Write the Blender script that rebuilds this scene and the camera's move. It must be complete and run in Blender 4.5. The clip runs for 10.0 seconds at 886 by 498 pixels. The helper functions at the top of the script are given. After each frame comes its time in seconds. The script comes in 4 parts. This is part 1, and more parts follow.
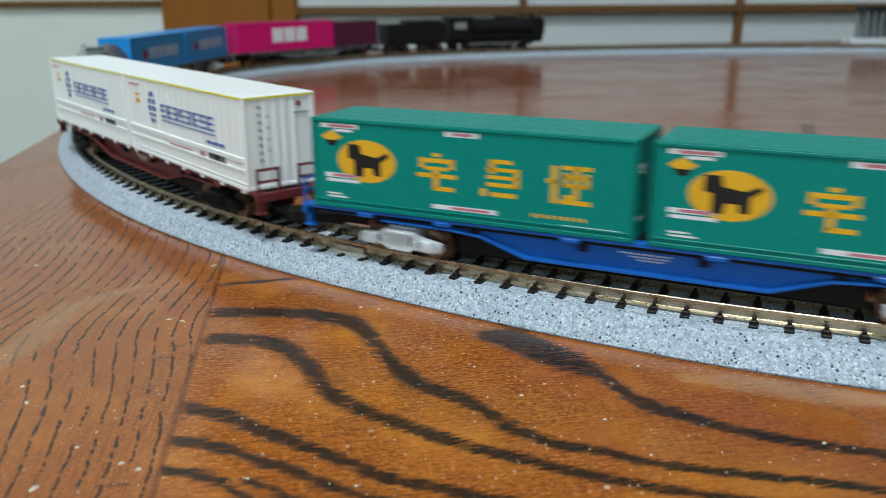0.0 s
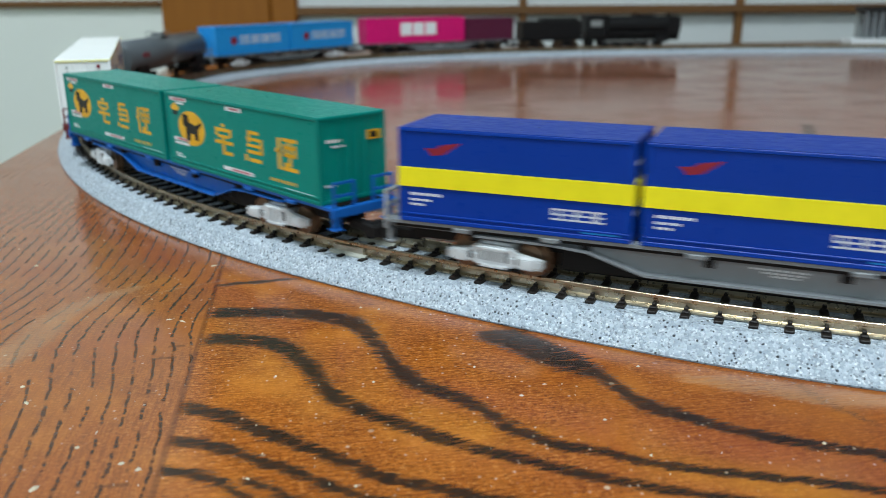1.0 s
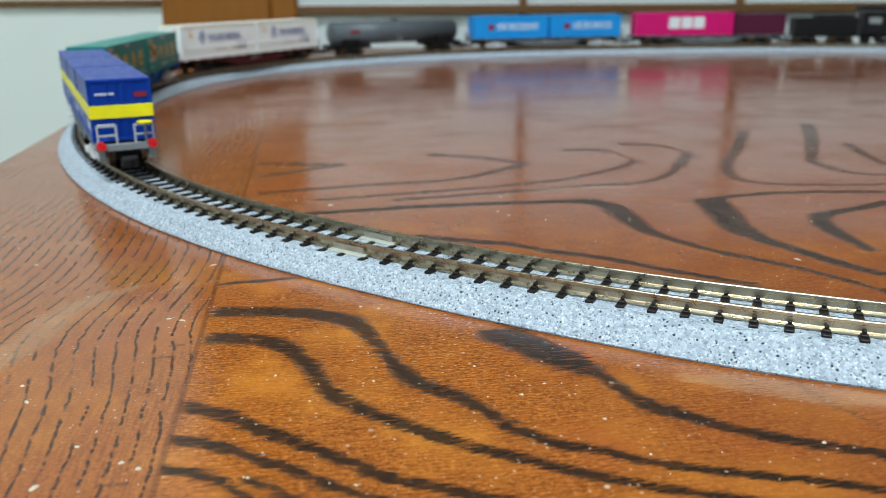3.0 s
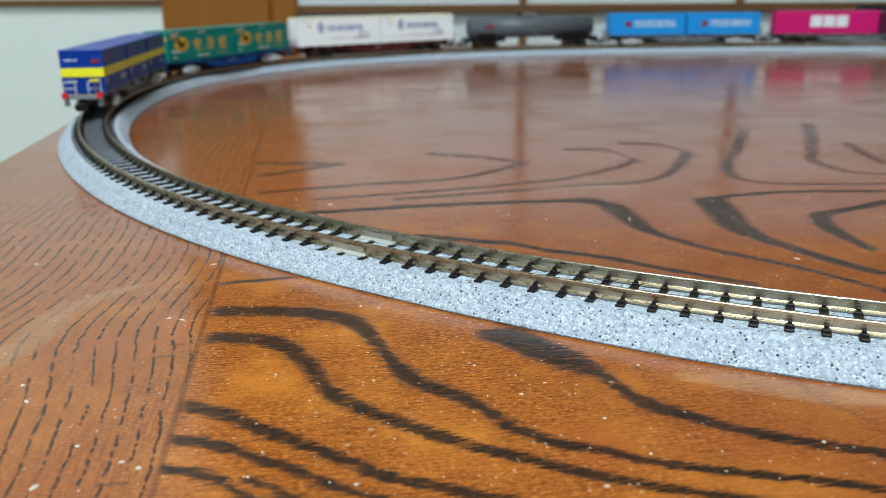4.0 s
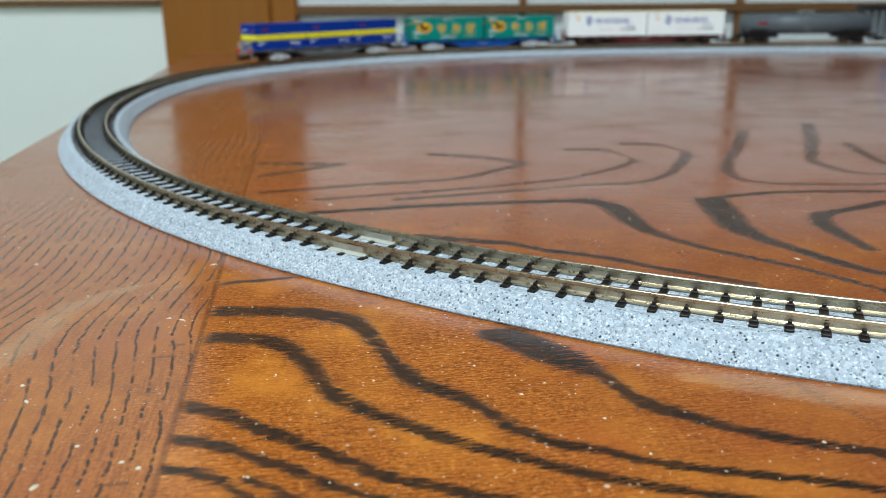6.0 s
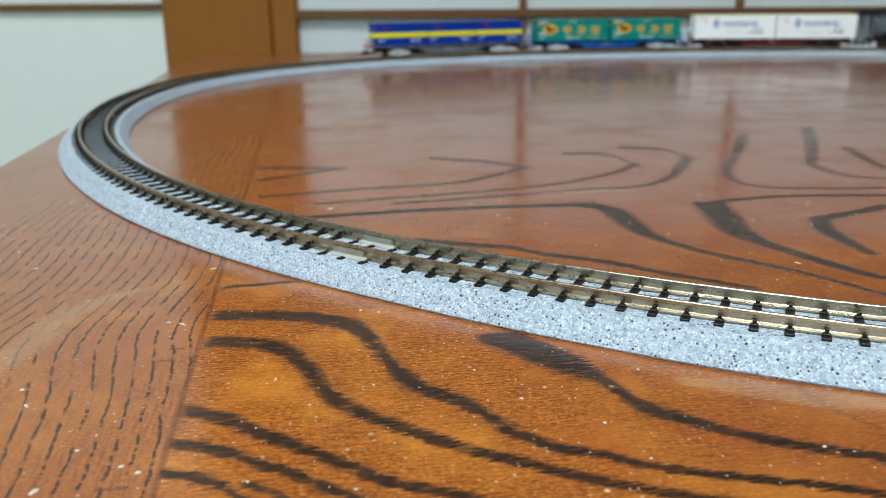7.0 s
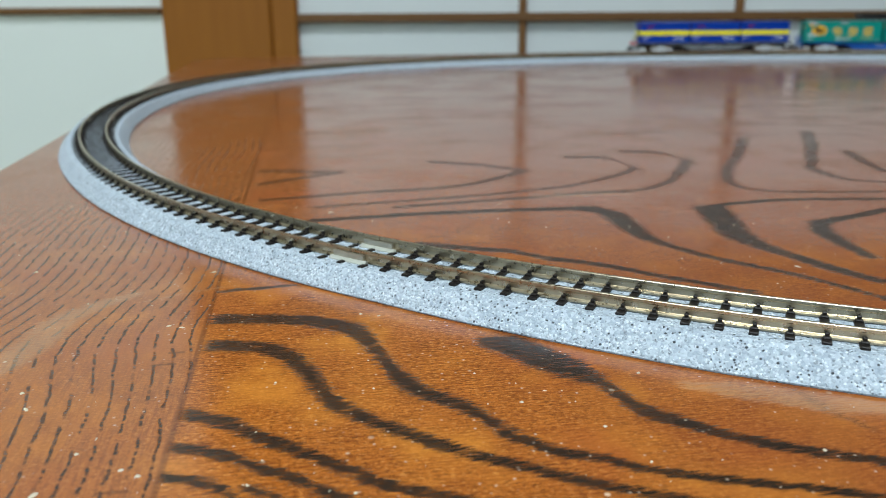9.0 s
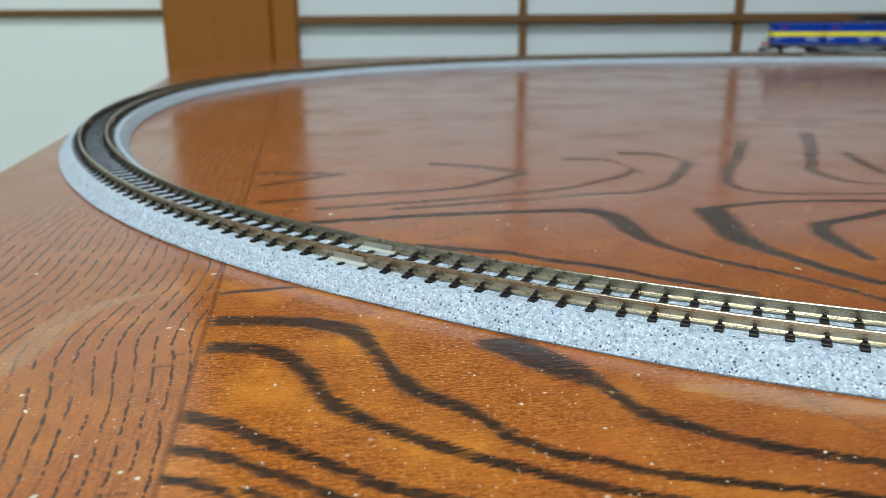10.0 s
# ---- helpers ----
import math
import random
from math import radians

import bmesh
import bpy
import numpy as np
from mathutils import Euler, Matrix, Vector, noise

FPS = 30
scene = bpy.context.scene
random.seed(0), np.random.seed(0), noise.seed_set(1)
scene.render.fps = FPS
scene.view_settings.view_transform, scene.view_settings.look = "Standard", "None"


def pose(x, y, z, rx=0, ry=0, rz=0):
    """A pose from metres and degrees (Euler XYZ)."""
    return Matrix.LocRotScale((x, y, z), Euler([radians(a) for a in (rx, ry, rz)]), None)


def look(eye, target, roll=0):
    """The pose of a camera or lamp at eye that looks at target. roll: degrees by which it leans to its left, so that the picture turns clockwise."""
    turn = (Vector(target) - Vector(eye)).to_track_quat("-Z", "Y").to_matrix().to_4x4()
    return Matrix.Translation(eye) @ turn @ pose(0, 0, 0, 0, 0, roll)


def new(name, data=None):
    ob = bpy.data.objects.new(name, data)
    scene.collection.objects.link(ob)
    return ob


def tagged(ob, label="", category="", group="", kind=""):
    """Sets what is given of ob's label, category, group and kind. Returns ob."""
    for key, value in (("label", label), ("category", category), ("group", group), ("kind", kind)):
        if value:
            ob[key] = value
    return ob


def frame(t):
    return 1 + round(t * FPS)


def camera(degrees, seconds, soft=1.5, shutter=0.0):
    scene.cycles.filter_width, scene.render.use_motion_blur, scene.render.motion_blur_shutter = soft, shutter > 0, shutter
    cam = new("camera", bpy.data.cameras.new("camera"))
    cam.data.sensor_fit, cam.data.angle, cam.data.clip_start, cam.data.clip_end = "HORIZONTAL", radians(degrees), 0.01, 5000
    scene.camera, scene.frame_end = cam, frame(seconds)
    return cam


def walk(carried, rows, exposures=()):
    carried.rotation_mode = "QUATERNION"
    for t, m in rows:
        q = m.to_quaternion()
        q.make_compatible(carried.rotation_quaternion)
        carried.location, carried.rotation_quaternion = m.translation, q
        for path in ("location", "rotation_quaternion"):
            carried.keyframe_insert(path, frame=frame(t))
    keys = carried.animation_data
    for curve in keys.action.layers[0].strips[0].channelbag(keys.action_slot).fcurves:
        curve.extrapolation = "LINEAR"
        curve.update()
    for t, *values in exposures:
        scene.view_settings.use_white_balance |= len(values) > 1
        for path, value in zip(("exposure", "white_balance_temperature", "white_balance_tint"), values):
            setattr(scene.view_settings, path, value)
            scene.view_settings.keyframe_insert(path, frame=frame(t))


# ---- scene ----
# ---- camera ----
EYE = (0.0, 0.0, 0.05525)
cam = camera(56.2, 10.0, 0.62, 0.42)
cam.data.dof.use_dof = True
cam.data.dof.focus_distance = 0.136
cam.data.dof.aperture_fstop = 31.0


def gaze(down):
    """Camera pose looking along +y, tilted down by that many degrees, with the small lean of the hand-set phone."""
    return Matrix.Translation(EYE) @ pose(0, 0, 0, 90 - down) @ pose(0, 0, 0, 0, 0, -0.36)


TILT = 17.07
PATH = [(0.0, 0.40), (1.0, 0.38), (1.75, 0.36), (2.5, 0.40), (4.0, 0.48), (5.0, 0.49), (5.5, 0.52), (6.8, 0.25),
        (7.5, 0.06), (8.0, 0.01), (8.5, 0.0), (9.0, -0.06), (9.5, -0.14), (10.0, -0.19)]
EXPOSURE = [(0.0, -0.42), (0.5, -0.32), (1.0, -0.22), (1.8, -0.10), (2.5, -0.06), (4.5, -0.04), (10.0, -0.08)]
walk(cam, [(t, gaze(TILT + d)) for t, d in PATH], EXPOSURE)

# ---- light ----
world = bpy.data.worlds.new("room_air")
world.use_nodes = True
scene.world = world
world.node_tree.nodes["Background"].inputs[0].default_value = (0.80, 0.86, 0.90, 1)
world.node_tree.nodes["Background"].inputs[1].default_value = 0.25


def area(name, eye, target, w, h, power, colour):
    lamp = bpy.data.lights.new(name, "AREA")
    lamp.shape, lamp.size, lamp.size_y, lamp.energy, lamp.color = "RECTANGLE", w, h, power, colour
    ob = new(name, lamp)
    ob.matrix_world = look(eye, target)
    return ob


area("pendant_lamp_light", (-0.12, -0.34, 1.455), (-0.12, -0.339, 0), 0.50, 0.50, 29, (0.81, 0.94, 1.0))
area("window_light", (-0.40, -1.88, 0.95), (-0.35, -0.5, 0.75), 1.2, 1.1, 19.0, (0.74, 0.92, 1.0))


# ---- materials ----
class Nodes:
    """Short hand for building a node material."""

    def __init__(self, name, rough=0.5, metal=0.0, colour=(0.5, 0.5, 0.5)):
        self.mat = bpy.data.materials.new(name)
        self.mat.use_nodes = True
        self.tree = self.mat.node_tree
        self.bsdf = self.tree.nodes["Principled BSDF"]
        self.bsdf.inputs["Roughness"].default_value = rough
        self.bsdf.inputs["Metallic"].default_value = metal
        self.bsdf.inputs["Base Color"].default_value = (*colour, 1)
        self.spec = self.bsdf.inputs["Specular IOR Level"]

    def add(self, kind, **settings):
        node = self.tree.nodes.new(kind)
        for key, value in settings.items():
            setattr(node, key, value)
        return node

    def link(self, a, b):
        self.tree.links.new(a, b)

    def put(self, socket, value):
        if hasattr(value, "is_output"):
            self.link(value, socket)
        elif isinstance(value, tuple) and len(value) == 3 and socket.type == "RGBA":
            socket.default_value = (*value, 1)
        else:
            socket.default_value = value

    def math(self, op, a, b=0.0, c=0.0, clamp=False):
        n = self.add("ShaderNodeMath", operation=op, use_clamp=clamp)
        for s, v in zip(n.inputs, (a, b, c)):
            self.put(s, v)
        return n.outputs[0]

    def mix(self, fac, a, b, blend="MIX"):
        n = self.add("ShaderNodeMix", data_type="RGBA", blend_type=blend)
        self.put(n.inputs[0], fac)
        self.put(n.inputs[6], a)
        self.put(n.inputs[7], b)
        return n.outputs[2]

    def coords(self):
        if not hasattr(self, "_xyz"):
            self._xyz = self.add("ShaderNodeTexCoord").outputs["Object"]
        return self._xyz

    def mapped(self, scale=(1, 1, 1), turn=0.0, shift=(0, 0, 0), src=None):
        n = self.add("ShaderNodeMapping")
        n.inputs["Scale"].default_value = scale
        n.inputs["Rotation"].default_value = (0, 0, turn)
        n.inputs["Location"].default_value = shift
        self.link(src or self.coords(), n.inputs[0])
        return n.outputs[0]

    def noise(self, scale, detail=3.0, rough=0.55, src=None, colour=False):
        n = self.add("ShaderNodeTexNoise")
        n.inputs["Scale"].default_value, n.inputs["Detail"].default_value = scale, detail
        n.inputs["Roughness"].default_value = rough
        self.link(src or self.coords(), n.inputs["Vector"])
        return n.outputs[1 if colour else 0]

    def ramp(self, fac, lo, hi, a=0.0, b=1.0):
        n = self.add("ShaderNodeMapRange", interpolation_type="SMOOTHSTEP")
        for s, v in zip(n.inputs, (fac, lo, hi, a, b)):
            self.put(s, v)
        return n.outputs[0]

    def bump(self, height, strength=0.3, distance=0.0002):
        n = self.add("ShaderNodeBump")
        n.inputs["Strength"].default_value, n.inputs["Distance"].default_value = strength, distance
        self.link(height, n.inputs["Height"])
        self.link(n.outputs[0], self.bsdf.inputs["Normal"])

    def base(self, colour):
        self.put(self.bsdf.inputs["Base Color"], colour)

    def gloss(self, value):
        self.put(self.bsdf.inputs["Roughness"], value)


def paint(name, colour, rough=0.4, metal=0.0, vary=0.12, scale=300.0, relief=0.06, spec=0.3):
    """Moulded and printed plastic: faint mottling, dust and fine relief."""
    n = Nodes(name, rough, metal)
    n.spec.default_value = spec
    dark = tuple(c * (1 - vary) for c in colour)
    lite = tuple(min(1, c * (1 + vary) + 0.004) for c in colour)
    n.base(n.mix(n.noise(scale, 4), dark, lite))
    n.gloss(n.ramp(n.noise(scale * 2.7, 3), 0.3, 0.7, rough - 0.07, rough + 0.1))
    n.bump(n.noise(scale * 8, 3), relief, 0.00002)
    return n.mat


def wood(name, light, dark, rough, along="z", size=1.0):
    """Plain sawn timber, its grain along one axis."""
    n = Nodes(name, rough)
    n.spec.default_value = 0.2
    stretch = {"z": (60, 60, 4), "x": (4, 60, 60), "y": (60, 4, 60)}[along]
    src = n.mapped(tuple(k * size for k in stretch))
    fine = n.noise(6, 5, 0.65, n.mapped(tuple(k * 2.2 * size for k in stretch)))
    n.base(n.mix(n.math("ADD", n.math("MULTIPLY", n.noise(1.3, 4, 0.6, src), 0.65), n.math("MULTIPLY", fine, 0.35)), dark, light))
    n.gloss(n.ramp(fine, 0.3, 0.7, rough - 0.08, rough + 0.1))
    n.bump(fine, 0.15, 0.0003)
    return n.mat


def table_veneer():
    """The table's varnished veneer: dark figure lines on a field of orange-brown wood. Coordinates in millimetres along (u) and across (v) the table."""
    n = Nodes("table_veneer", 0.14)
    n.spec.default_value = 0.44
    mm = n.mapped((1000, 1000, 1000))
    split = n.add("ShaderNodeSeparateXYZ")
    n.link(mm, split.inputs[0])
    u0, v0 = split.outputs[0], split.outputs[1]
    fibre = n.noise(1.0, 3, 0.7, n.mapped((0.19, 3.6, 1), src=mm))
    fibre2 = n.noise(1.0, 3, 0.6, n.mapped((0.22, 0.9, 1), src=mm))
    sway = n.noise(0.06, 3, 0.5, mm)
    u = n.math("ADD", u0, n.math("MULTIPLY", n.math("SUBTRACT", fibre, 0.5), 8.5))
    v = n.math("ADD", v0, n.math("MULTIPLY", n.math("SUBTRACT", fibre2, 0.5), 2.4))
    marks = []

    def figure(pts, steep=False, depth=1.0):
        """One dark line of the figure: places (u, v, half width), followed along u, or along v where it is steep."""
        if steep:
            pts = sorted((b, a, w) for a, b, w in pts)
        else:
            pts = sorted(pts)
        lo, hi = pts[0][0], pts[-1][0]
        lows, highs = min(q[1] for q in pts) - 5, max(q[1] for q in pts) + 5
        along, across = (v, u) if steep else (u, v)
        x = n.math("DIVIDE", n.math("SUBTRACT", along, lo), hi - lo)

        def curve(values):
            node = n.add("ShaderNodeFloatCurve")
            c = node.mapping.curves[0]
            node.mapping.extend = "HORIZONTAL"
            for i, val in enumerate(values):
                px = (pts[i][0] - lo) / (hi - lo)
                if i == 0 or i == len(values) - 1:
                    q = c.points[0 if i == 0 else len(c.points) - 1]
                    q.location = (px, val)
                else:
                    q = c.points.new(px, val)
                q.handle_type = "AUTO_CLAMPED"
            node.mapping.update()
            n.link(x, node.inputs["Value"])
            return node.outputs[0]

        wide = []
        for i in range(len(pts)):
            a, b = pts[max(0, i - 1)], pts[min(len(pts) - 1, i + 1)]
            m = min(3.0, abs(b[1] - a[1]) / max(0.5, b[0] - a[0]))
            wide.append(pts[i][2] * (1.3 if pts[0][0 if steep else 1] < 150 else 0.95 if pts[0][0 if steep else 1] < 212 else 0.75) * math.sqrt(1 + m * m))
        centre = n.math("ADD", n.math("MULTIPLY", curve([(q[1] - lows) / (highs - lows) for q in pts]), highs - lows), lows)
        width = n.math("MULTIPLY", curve([w / 16 for w in wide]), 16.0)
        off = n.math("DIVIDE", n.math("ABSOLUTE", n.math("SUBTRACT", across, centre)), width)
        far = pts[0][0 if steep else 1] > 212
        line = n.ramp(off, 0.45 if far else 0.70, 1.4 if far else 1.32, depth * (0.82 if far else 1.0), 0.0)
        ends = n.math("MULTIPLY", n.ramp(along, lo - 1.5, lo + 0.5), n.ramp(along, hi - 0.5, hi + 2.5, 1.0, 0.0))
        marks.append(n.math("MULTIPLY", line, ends))
        return marks

    figure([(-19.4, 143.2, 1.8), (-13.2, 142.3, 1.8), (-5.2, 140.4, 1.8), (-0.2, 138.1, 1.7), (4.6, 134.0, 1.7), (8.0, 126.9, 1.5), (9.9, 116.8, 1.3), (13.4, 109.5, 1.2), (16.9, 105.4, 1.1), (20.9, 100.3, 1.0), (22.4, 96.4, 1.0), (25.1, 93.1, 0.9), (27.9, 89.9, 0.9), (32.7, 87.3, 0.8), (36.2, 84.8, 0.8), (41.6, 82.1, 0.8), (47.5, 79.6, 0.7), (53.6, 77.5, 0.7), (59.1, 75.0, 0.7), (62.8, 73.3, 0.7)])
    figure([(-19.0, 131.4, 1.7), (-13.2, 129.9, 1.7), (-8.6, 127.6, 1.6), (-3.9, 120.8, 1.5), (-1.4, 113.4, 1.3), (1.0, 107.6, 1.2), (4.7, 102.6, 1.1), (9.0, 98.4, 1.1), (13.0, 94.7, 1.0), (16.9, 91.2, 0.9), (20.1, 88.9, 0.9), (23.8, 86.6, 0.9), (27.9, 83.6, 0.8), (32.6, 80.8, 0.8), (36.5, 78.6, 0.8), (42.3, 76.0, 0.7), (46.7, 74.1, 0.7)])
    figure([(-19.6, 107.5, 1.2), (-16.0, 105.5, 1.1), (-11.9, 102.4, 1.1), (-8.8, 99.1, 1.0), (-5.8, 96.8, 1.0), (-1.5, 92.7, 0.9), (2.5, 89.1, 0.9), (6.4, 85.6, 0.8), (10.2, 83.5, 0.8), (13.8, 81.5, 0.8), (16.8, 79.9, 0.8), (19.7, 78.2, 0.7)])
    figure([(-20.0, 98.4, 0.9), (-16.4, 97.2, 0.9), (-12.7, 95.0, 0.8), (-9.1, 92.1, 0.8), (-5.6, 89.8, 0.8), (-1.6, 86.0, 0.7), (1.6, 83.6, 0.7), (4.7, 81.4, 0.7), (7.2, 79.8, 0.6)])
    figure([(-20.2, 91.6, 0.7), (-16.9, 90.4, 0.7), (-13.4, 88.1, 0.7), (-11.2, 85.4, 0.6), (-8.5, 82.8, 0.6)])
    figure([(-10.1, 87.8, 0.6), (-7.4, 85.7, 0.6), (-4.8, 82.8, 0.6)])
    figure([(25.5, 125.0, 1.2), (29.5, 122.5, 2.8), (33.0, 119.0, 3.4), (36.0, 115.0, 2.8), (39.6, 110.6, 1.8), (41.1, 104.7, 1.3), (43.1, 98.8, 1.2), (45.8, 95.5, 1.1), (48.6, 92.7, 1.1), (51.9, 89.6, 1.0), (55.9, 86.8, 1.0), (59.9, 84.3, 0.9), (64.0, 82.4, 0.9), (67.7, 80.2, 0.9)])
    figure([(-2.1, 209.0, 1.7), (12.5, 210.0, 1.7), (27.4, 211.0, 1.8), (42.6, 210.8, 1.8), (58.0, 210.1, 1.8), (68.0, 209.3, 2.4), (74.0, 207.0, 4.5)])
    figure([(72.5, 209.0, 3.0), (76.5, 200.0, 3.4), (76.3, 190.0, 3.2), (76.4, 181.0, 2.4), (78.8, 172.6, 1.6)], True)
    figure([(77.8, 175.0, 1.5), (84.0, 163.3, 1.2), (90.3, 155.3, 1.1), (97.0, 147.0, 1.0), (101.6, 138.9, 0.9), (105.1, 132.2, 0.8)])
    figure([(22.6, 183.7, 1.6), (29.9, 180.0, 1.5), (36.0, 176.9, 1.5), (41.9, 174.4, 1.5), (48.2, 168.5, 1.4), (56.7, 162.9, 1.3), (62.6, 158.2, 1.3), (69.6, 151.1, 1.2), (75.7, 146.1, 1.1), (82.1, 140.0, 1.0)])
    figure([(105.0, 205.4, 3.4), (101.5, 189.4, 3.4), (98.8, 176.0, 2.8), (99.9, 167.6, 1.8), (103.5, 157.8, 1.4), (107.3, 147.4, 1.3), (111.3, 140.9, 1.2)], True)
    figure([(104.8, 205.2, 1.5), (114.8, 207.1, 1.5), (125.6, 208.3, 1.5), (138.6, 207.3, 1.5), (156.9, 204.3, 1.5)])
    figure([(121.6, 180.5, 3.4), (125.0, 184.0, 2.6), (128.2, 185.8, 2.0), (138.2, 189.0, 1.8), (149.1, 193.4, 1.9)])
    figure([(118.9, 155.7, 1.6), (119.0, 163.0, 2.0), (119.6, 171.6, 2.6), (121.0, 178.0, 2.8), (124.5, 184.5, 2.6)], True)
    figure([(169.0, 307.0, 3.0), (146.0, 269.0, 2.8), (130.0, 244.5, 2.4), (125.0, 231.0, 2.2), (124.8, 224.5, 2.0)], True)
    figure([(124.5, 224.7, 2.0), (131.0, 219.0, 1.7), (140.5, 216.0, 1.7), (151.6, 213.9, 1.6), (162.8, 212.5, 1.6)])
    figure([(87.1, 281.1, 3.1), (102.0, 276.1, 3.0), (104.4, 258.0, 2.7)])
    figure([(-0.6, 223.3, 1.6), (21.4, 225.7, 1.7), (47.9, 229.2, 1.7), (62.2, 232.5, 1.8), (73.5, 235.6, 1.9), (86.5, 242.7, 2.0), (97.7, 250.7, 2.1), (104.9, 258.9, 2.2)])
    figure([(110.7, 288.2, 3.3), (125.0, 280.9, 3.1), (126.8, 265.9, 2.9)])
    figure([(20.8, 219.3, 1.9), (44.8, 222.0, 2.0), (63.4, 224.4, 2.0), (77.4, 226.2, 2.1), (91.3, 226.6, 2.1), (105.3, 234.7, 2.3), (113.9, 246.1, 2.5), (127.2, 266.9, 2.9)])
    figure([(38.7, 281.8, 3.0), (56.5, 271.6, 2.9), (67.6, 260.7, 2.7)])
    figure([(-16.3, 233.9, 2.1), (14.3, 238.6, 2.2), (40.0, 241.4, 2.3), (55.9, 250.7, 2.5), (67.9, 260.7, 2.7)])
    figure([(-18.6, 276.0, 2.8), (-2.0, 272.1, 2.8), (8.0, 269.0, 2.7)])
    figure([(-17.5, 255.8, 2.5), (-2.0, 264.0, 2.6), (8.2, 269.9, 2.8)])
    figure([(203.0, 318.0, 3.2), (186.0, 287.0, 3.2), (169.3, 259.7, 2.8), (160.6, 242.0, 2.5), (162.3, 230.0, 2.2), (171.1, 224.1, 2.2)], True)
    figure([(180.9, 237.7, 2.4), (185.7, 255.7, 2.7), (191.5, 273.9, 3.1)], True)
    figure([(-19.4, 158.0, 0.7), (-13.2, 158.5, 0.9), (-5.5, 159.2, 0.5)])
    figure([(66.9, 102.5, 0.15), (67.8, 97.3, 0.25), (68.9, 92.2, 0.25), (71.1, 88.0, 0.15)], True, 0.6)
    count = len(marks)
    # wide pale streak at the left: reflected haze, drawn as colour
    figure([(-52.0, 122.0, 1.6), (-47.9, 137.1, 2.6), (-46.2, 147.2, 2.2), (-41.9, 153.8, 1.8), (-35.8, 159.3, 1.0)], True)
    figure([(-33.9, 154.2, 0.15), (-29.1, 156.7, 0.25), (-19.9, 160.4, 0.2)])
    figure([(58.6, 225.1, 1.2), (70.1, 224.3, 2.5), (80.2, 224.4, 2.5), (89.8, 222.5, 1.0)])
    figure([(52.0, 104.5, 0.8), (62.3, 99.9, 2.2), (68.9, 96.3, 2.2), (78.0, 93.0, 1.0)])
    pale, marks = marks[count:], marks[:count]
    dark = marks[0]
    for m in marks[1:]:
        dark = n.math("MAXIMUM", dark, m)
    # far from the drawn lines the figure goes on as broad wavy rings
    ring = n.math("SINE", n.math("ADD", n.math("MULTIPLY", v0, 0.30), n.math("MULTIPLY", n.noise(0.011, 2, 0.4, n.mapped((0.55, 1, 1), src=mm)), 26.0)))
    beyond = n.math("MAXIMUM", n.ramp(v0, 285, 330), n.ramp(u0, 175, 210))
    dark = n.math("MAXIMUM", dark, n.math("MULTIPLY", n.ramp(ring, 0.72, 0.97, 0.0, 0.32), beyond))
    # the end board: rows of short dark pores along v
    bend = n.math("MULTIPLY", n.math("POWER", 2.718, n.math("MULTIPLY", n.math("POWER", n.math("ABSOLUTE", n.math("DIVIDE", n.math("SUBTRACT", v0, 133.0), 21.0)), 2.0), -1.0)), n.math("MULTIPLY", n.math("ADD", u0, -28.0), -0.062))
    wander = n.math("ADD", n.math("MULTIPLY", n.noise(0.018, 2, 0.4, mm), 9.0), n.math("MULTIPLY", n.noise(0.8, 2, 0.5, n.mapped((0.6, 0.5, 1), src=mm)), 0.85))
    lane = n.math("MULTIPLY", n.math("ADD", n.math("ADD", u0, bend), wander), 0.375)
    number, row = n.math("FLOOR", lane), n.math("FRACT", lane)
    strip = n.add("ShaderNodeCombineXYZ")
    n.put(strip.inputs[0], n.math("MULTIPLY", number, 7.31))
    n.put(strip.inputs[1], v0)
    dash = n.noise(1.0, 1, 0.5, n.mapped((1, 0.20, 1), src=strip.outputs[0]))
    chips = n.noise(1.0, 2, 0.6, n.mapped((1, 0.85, 1), src=strip.outputs[0]))
    off_row = n.math("ABSOLUTE", n.math("SUBTRACT", row, n.math("ADD", 0.36, n.math("MULTIPLY", dash, 0.28))))
    pore = n.math("MULTIPLY", n.ramp(n.math("SUBTRACT", off_row, n.math("MULTIPLY", chips, 0.07)), 0.02, 0.075, 1.0, 0.0), n.math("MULTIPLY", n.ramp(dash, 0.38, 0.46), n.ramp(chips, 0.36, 0.46, 0.1, 1.0)))
    end = n.ramp(u0, -20.9, -20.3, 1.0, 0.0)
    dark = n.math("ADD", n.math("MULTIPLY", dark, n.math("SUBTRACT", 1.0, end)), n.math("MULTIPLY", n.math("MULTIPLY", pore, 0.86), end))
    nick = 0.0
    for cu, cv, long in ((-23.9, 129.2, 1.5), (-25.2, 124.8, 2.1), (-25.5, 89.2, 2.2)):
        a = n.ramp(n.math("ABSOLUTE", n.math("SUBTRACT", v0, cv)), 0.2, 0.5, 0.5, 0.0)
        nick = n.math("MAXIMUM", nick, n.math("MULTIPLY", a, n.ramp(n.math("ABSOLUTE", n.math("SUBTRACT", u0, cu)), long * 0.8, long, 1.0, 0.0)))
    dark = n.math("MAXIMUM", dark, nick)
    # streaks break the lines up
    dark = n.math("MULTIPLY", dark, n.ramp(n.noise(1.0, 2, 0.7, n.mapped((0.20, 3.6, 1), shift=(3, 17, 0), src=mm)), 0.34, 0.48, 0.50, 1.0))
    fine = n.noise(1.0, 4, 0.7, n.mapped((0.16, 2.5, 1), src=mm))
    fine_end = n.noise(1.0, 4, 0.7, n.mapped((2.2, 0.18, 1), src=mm))
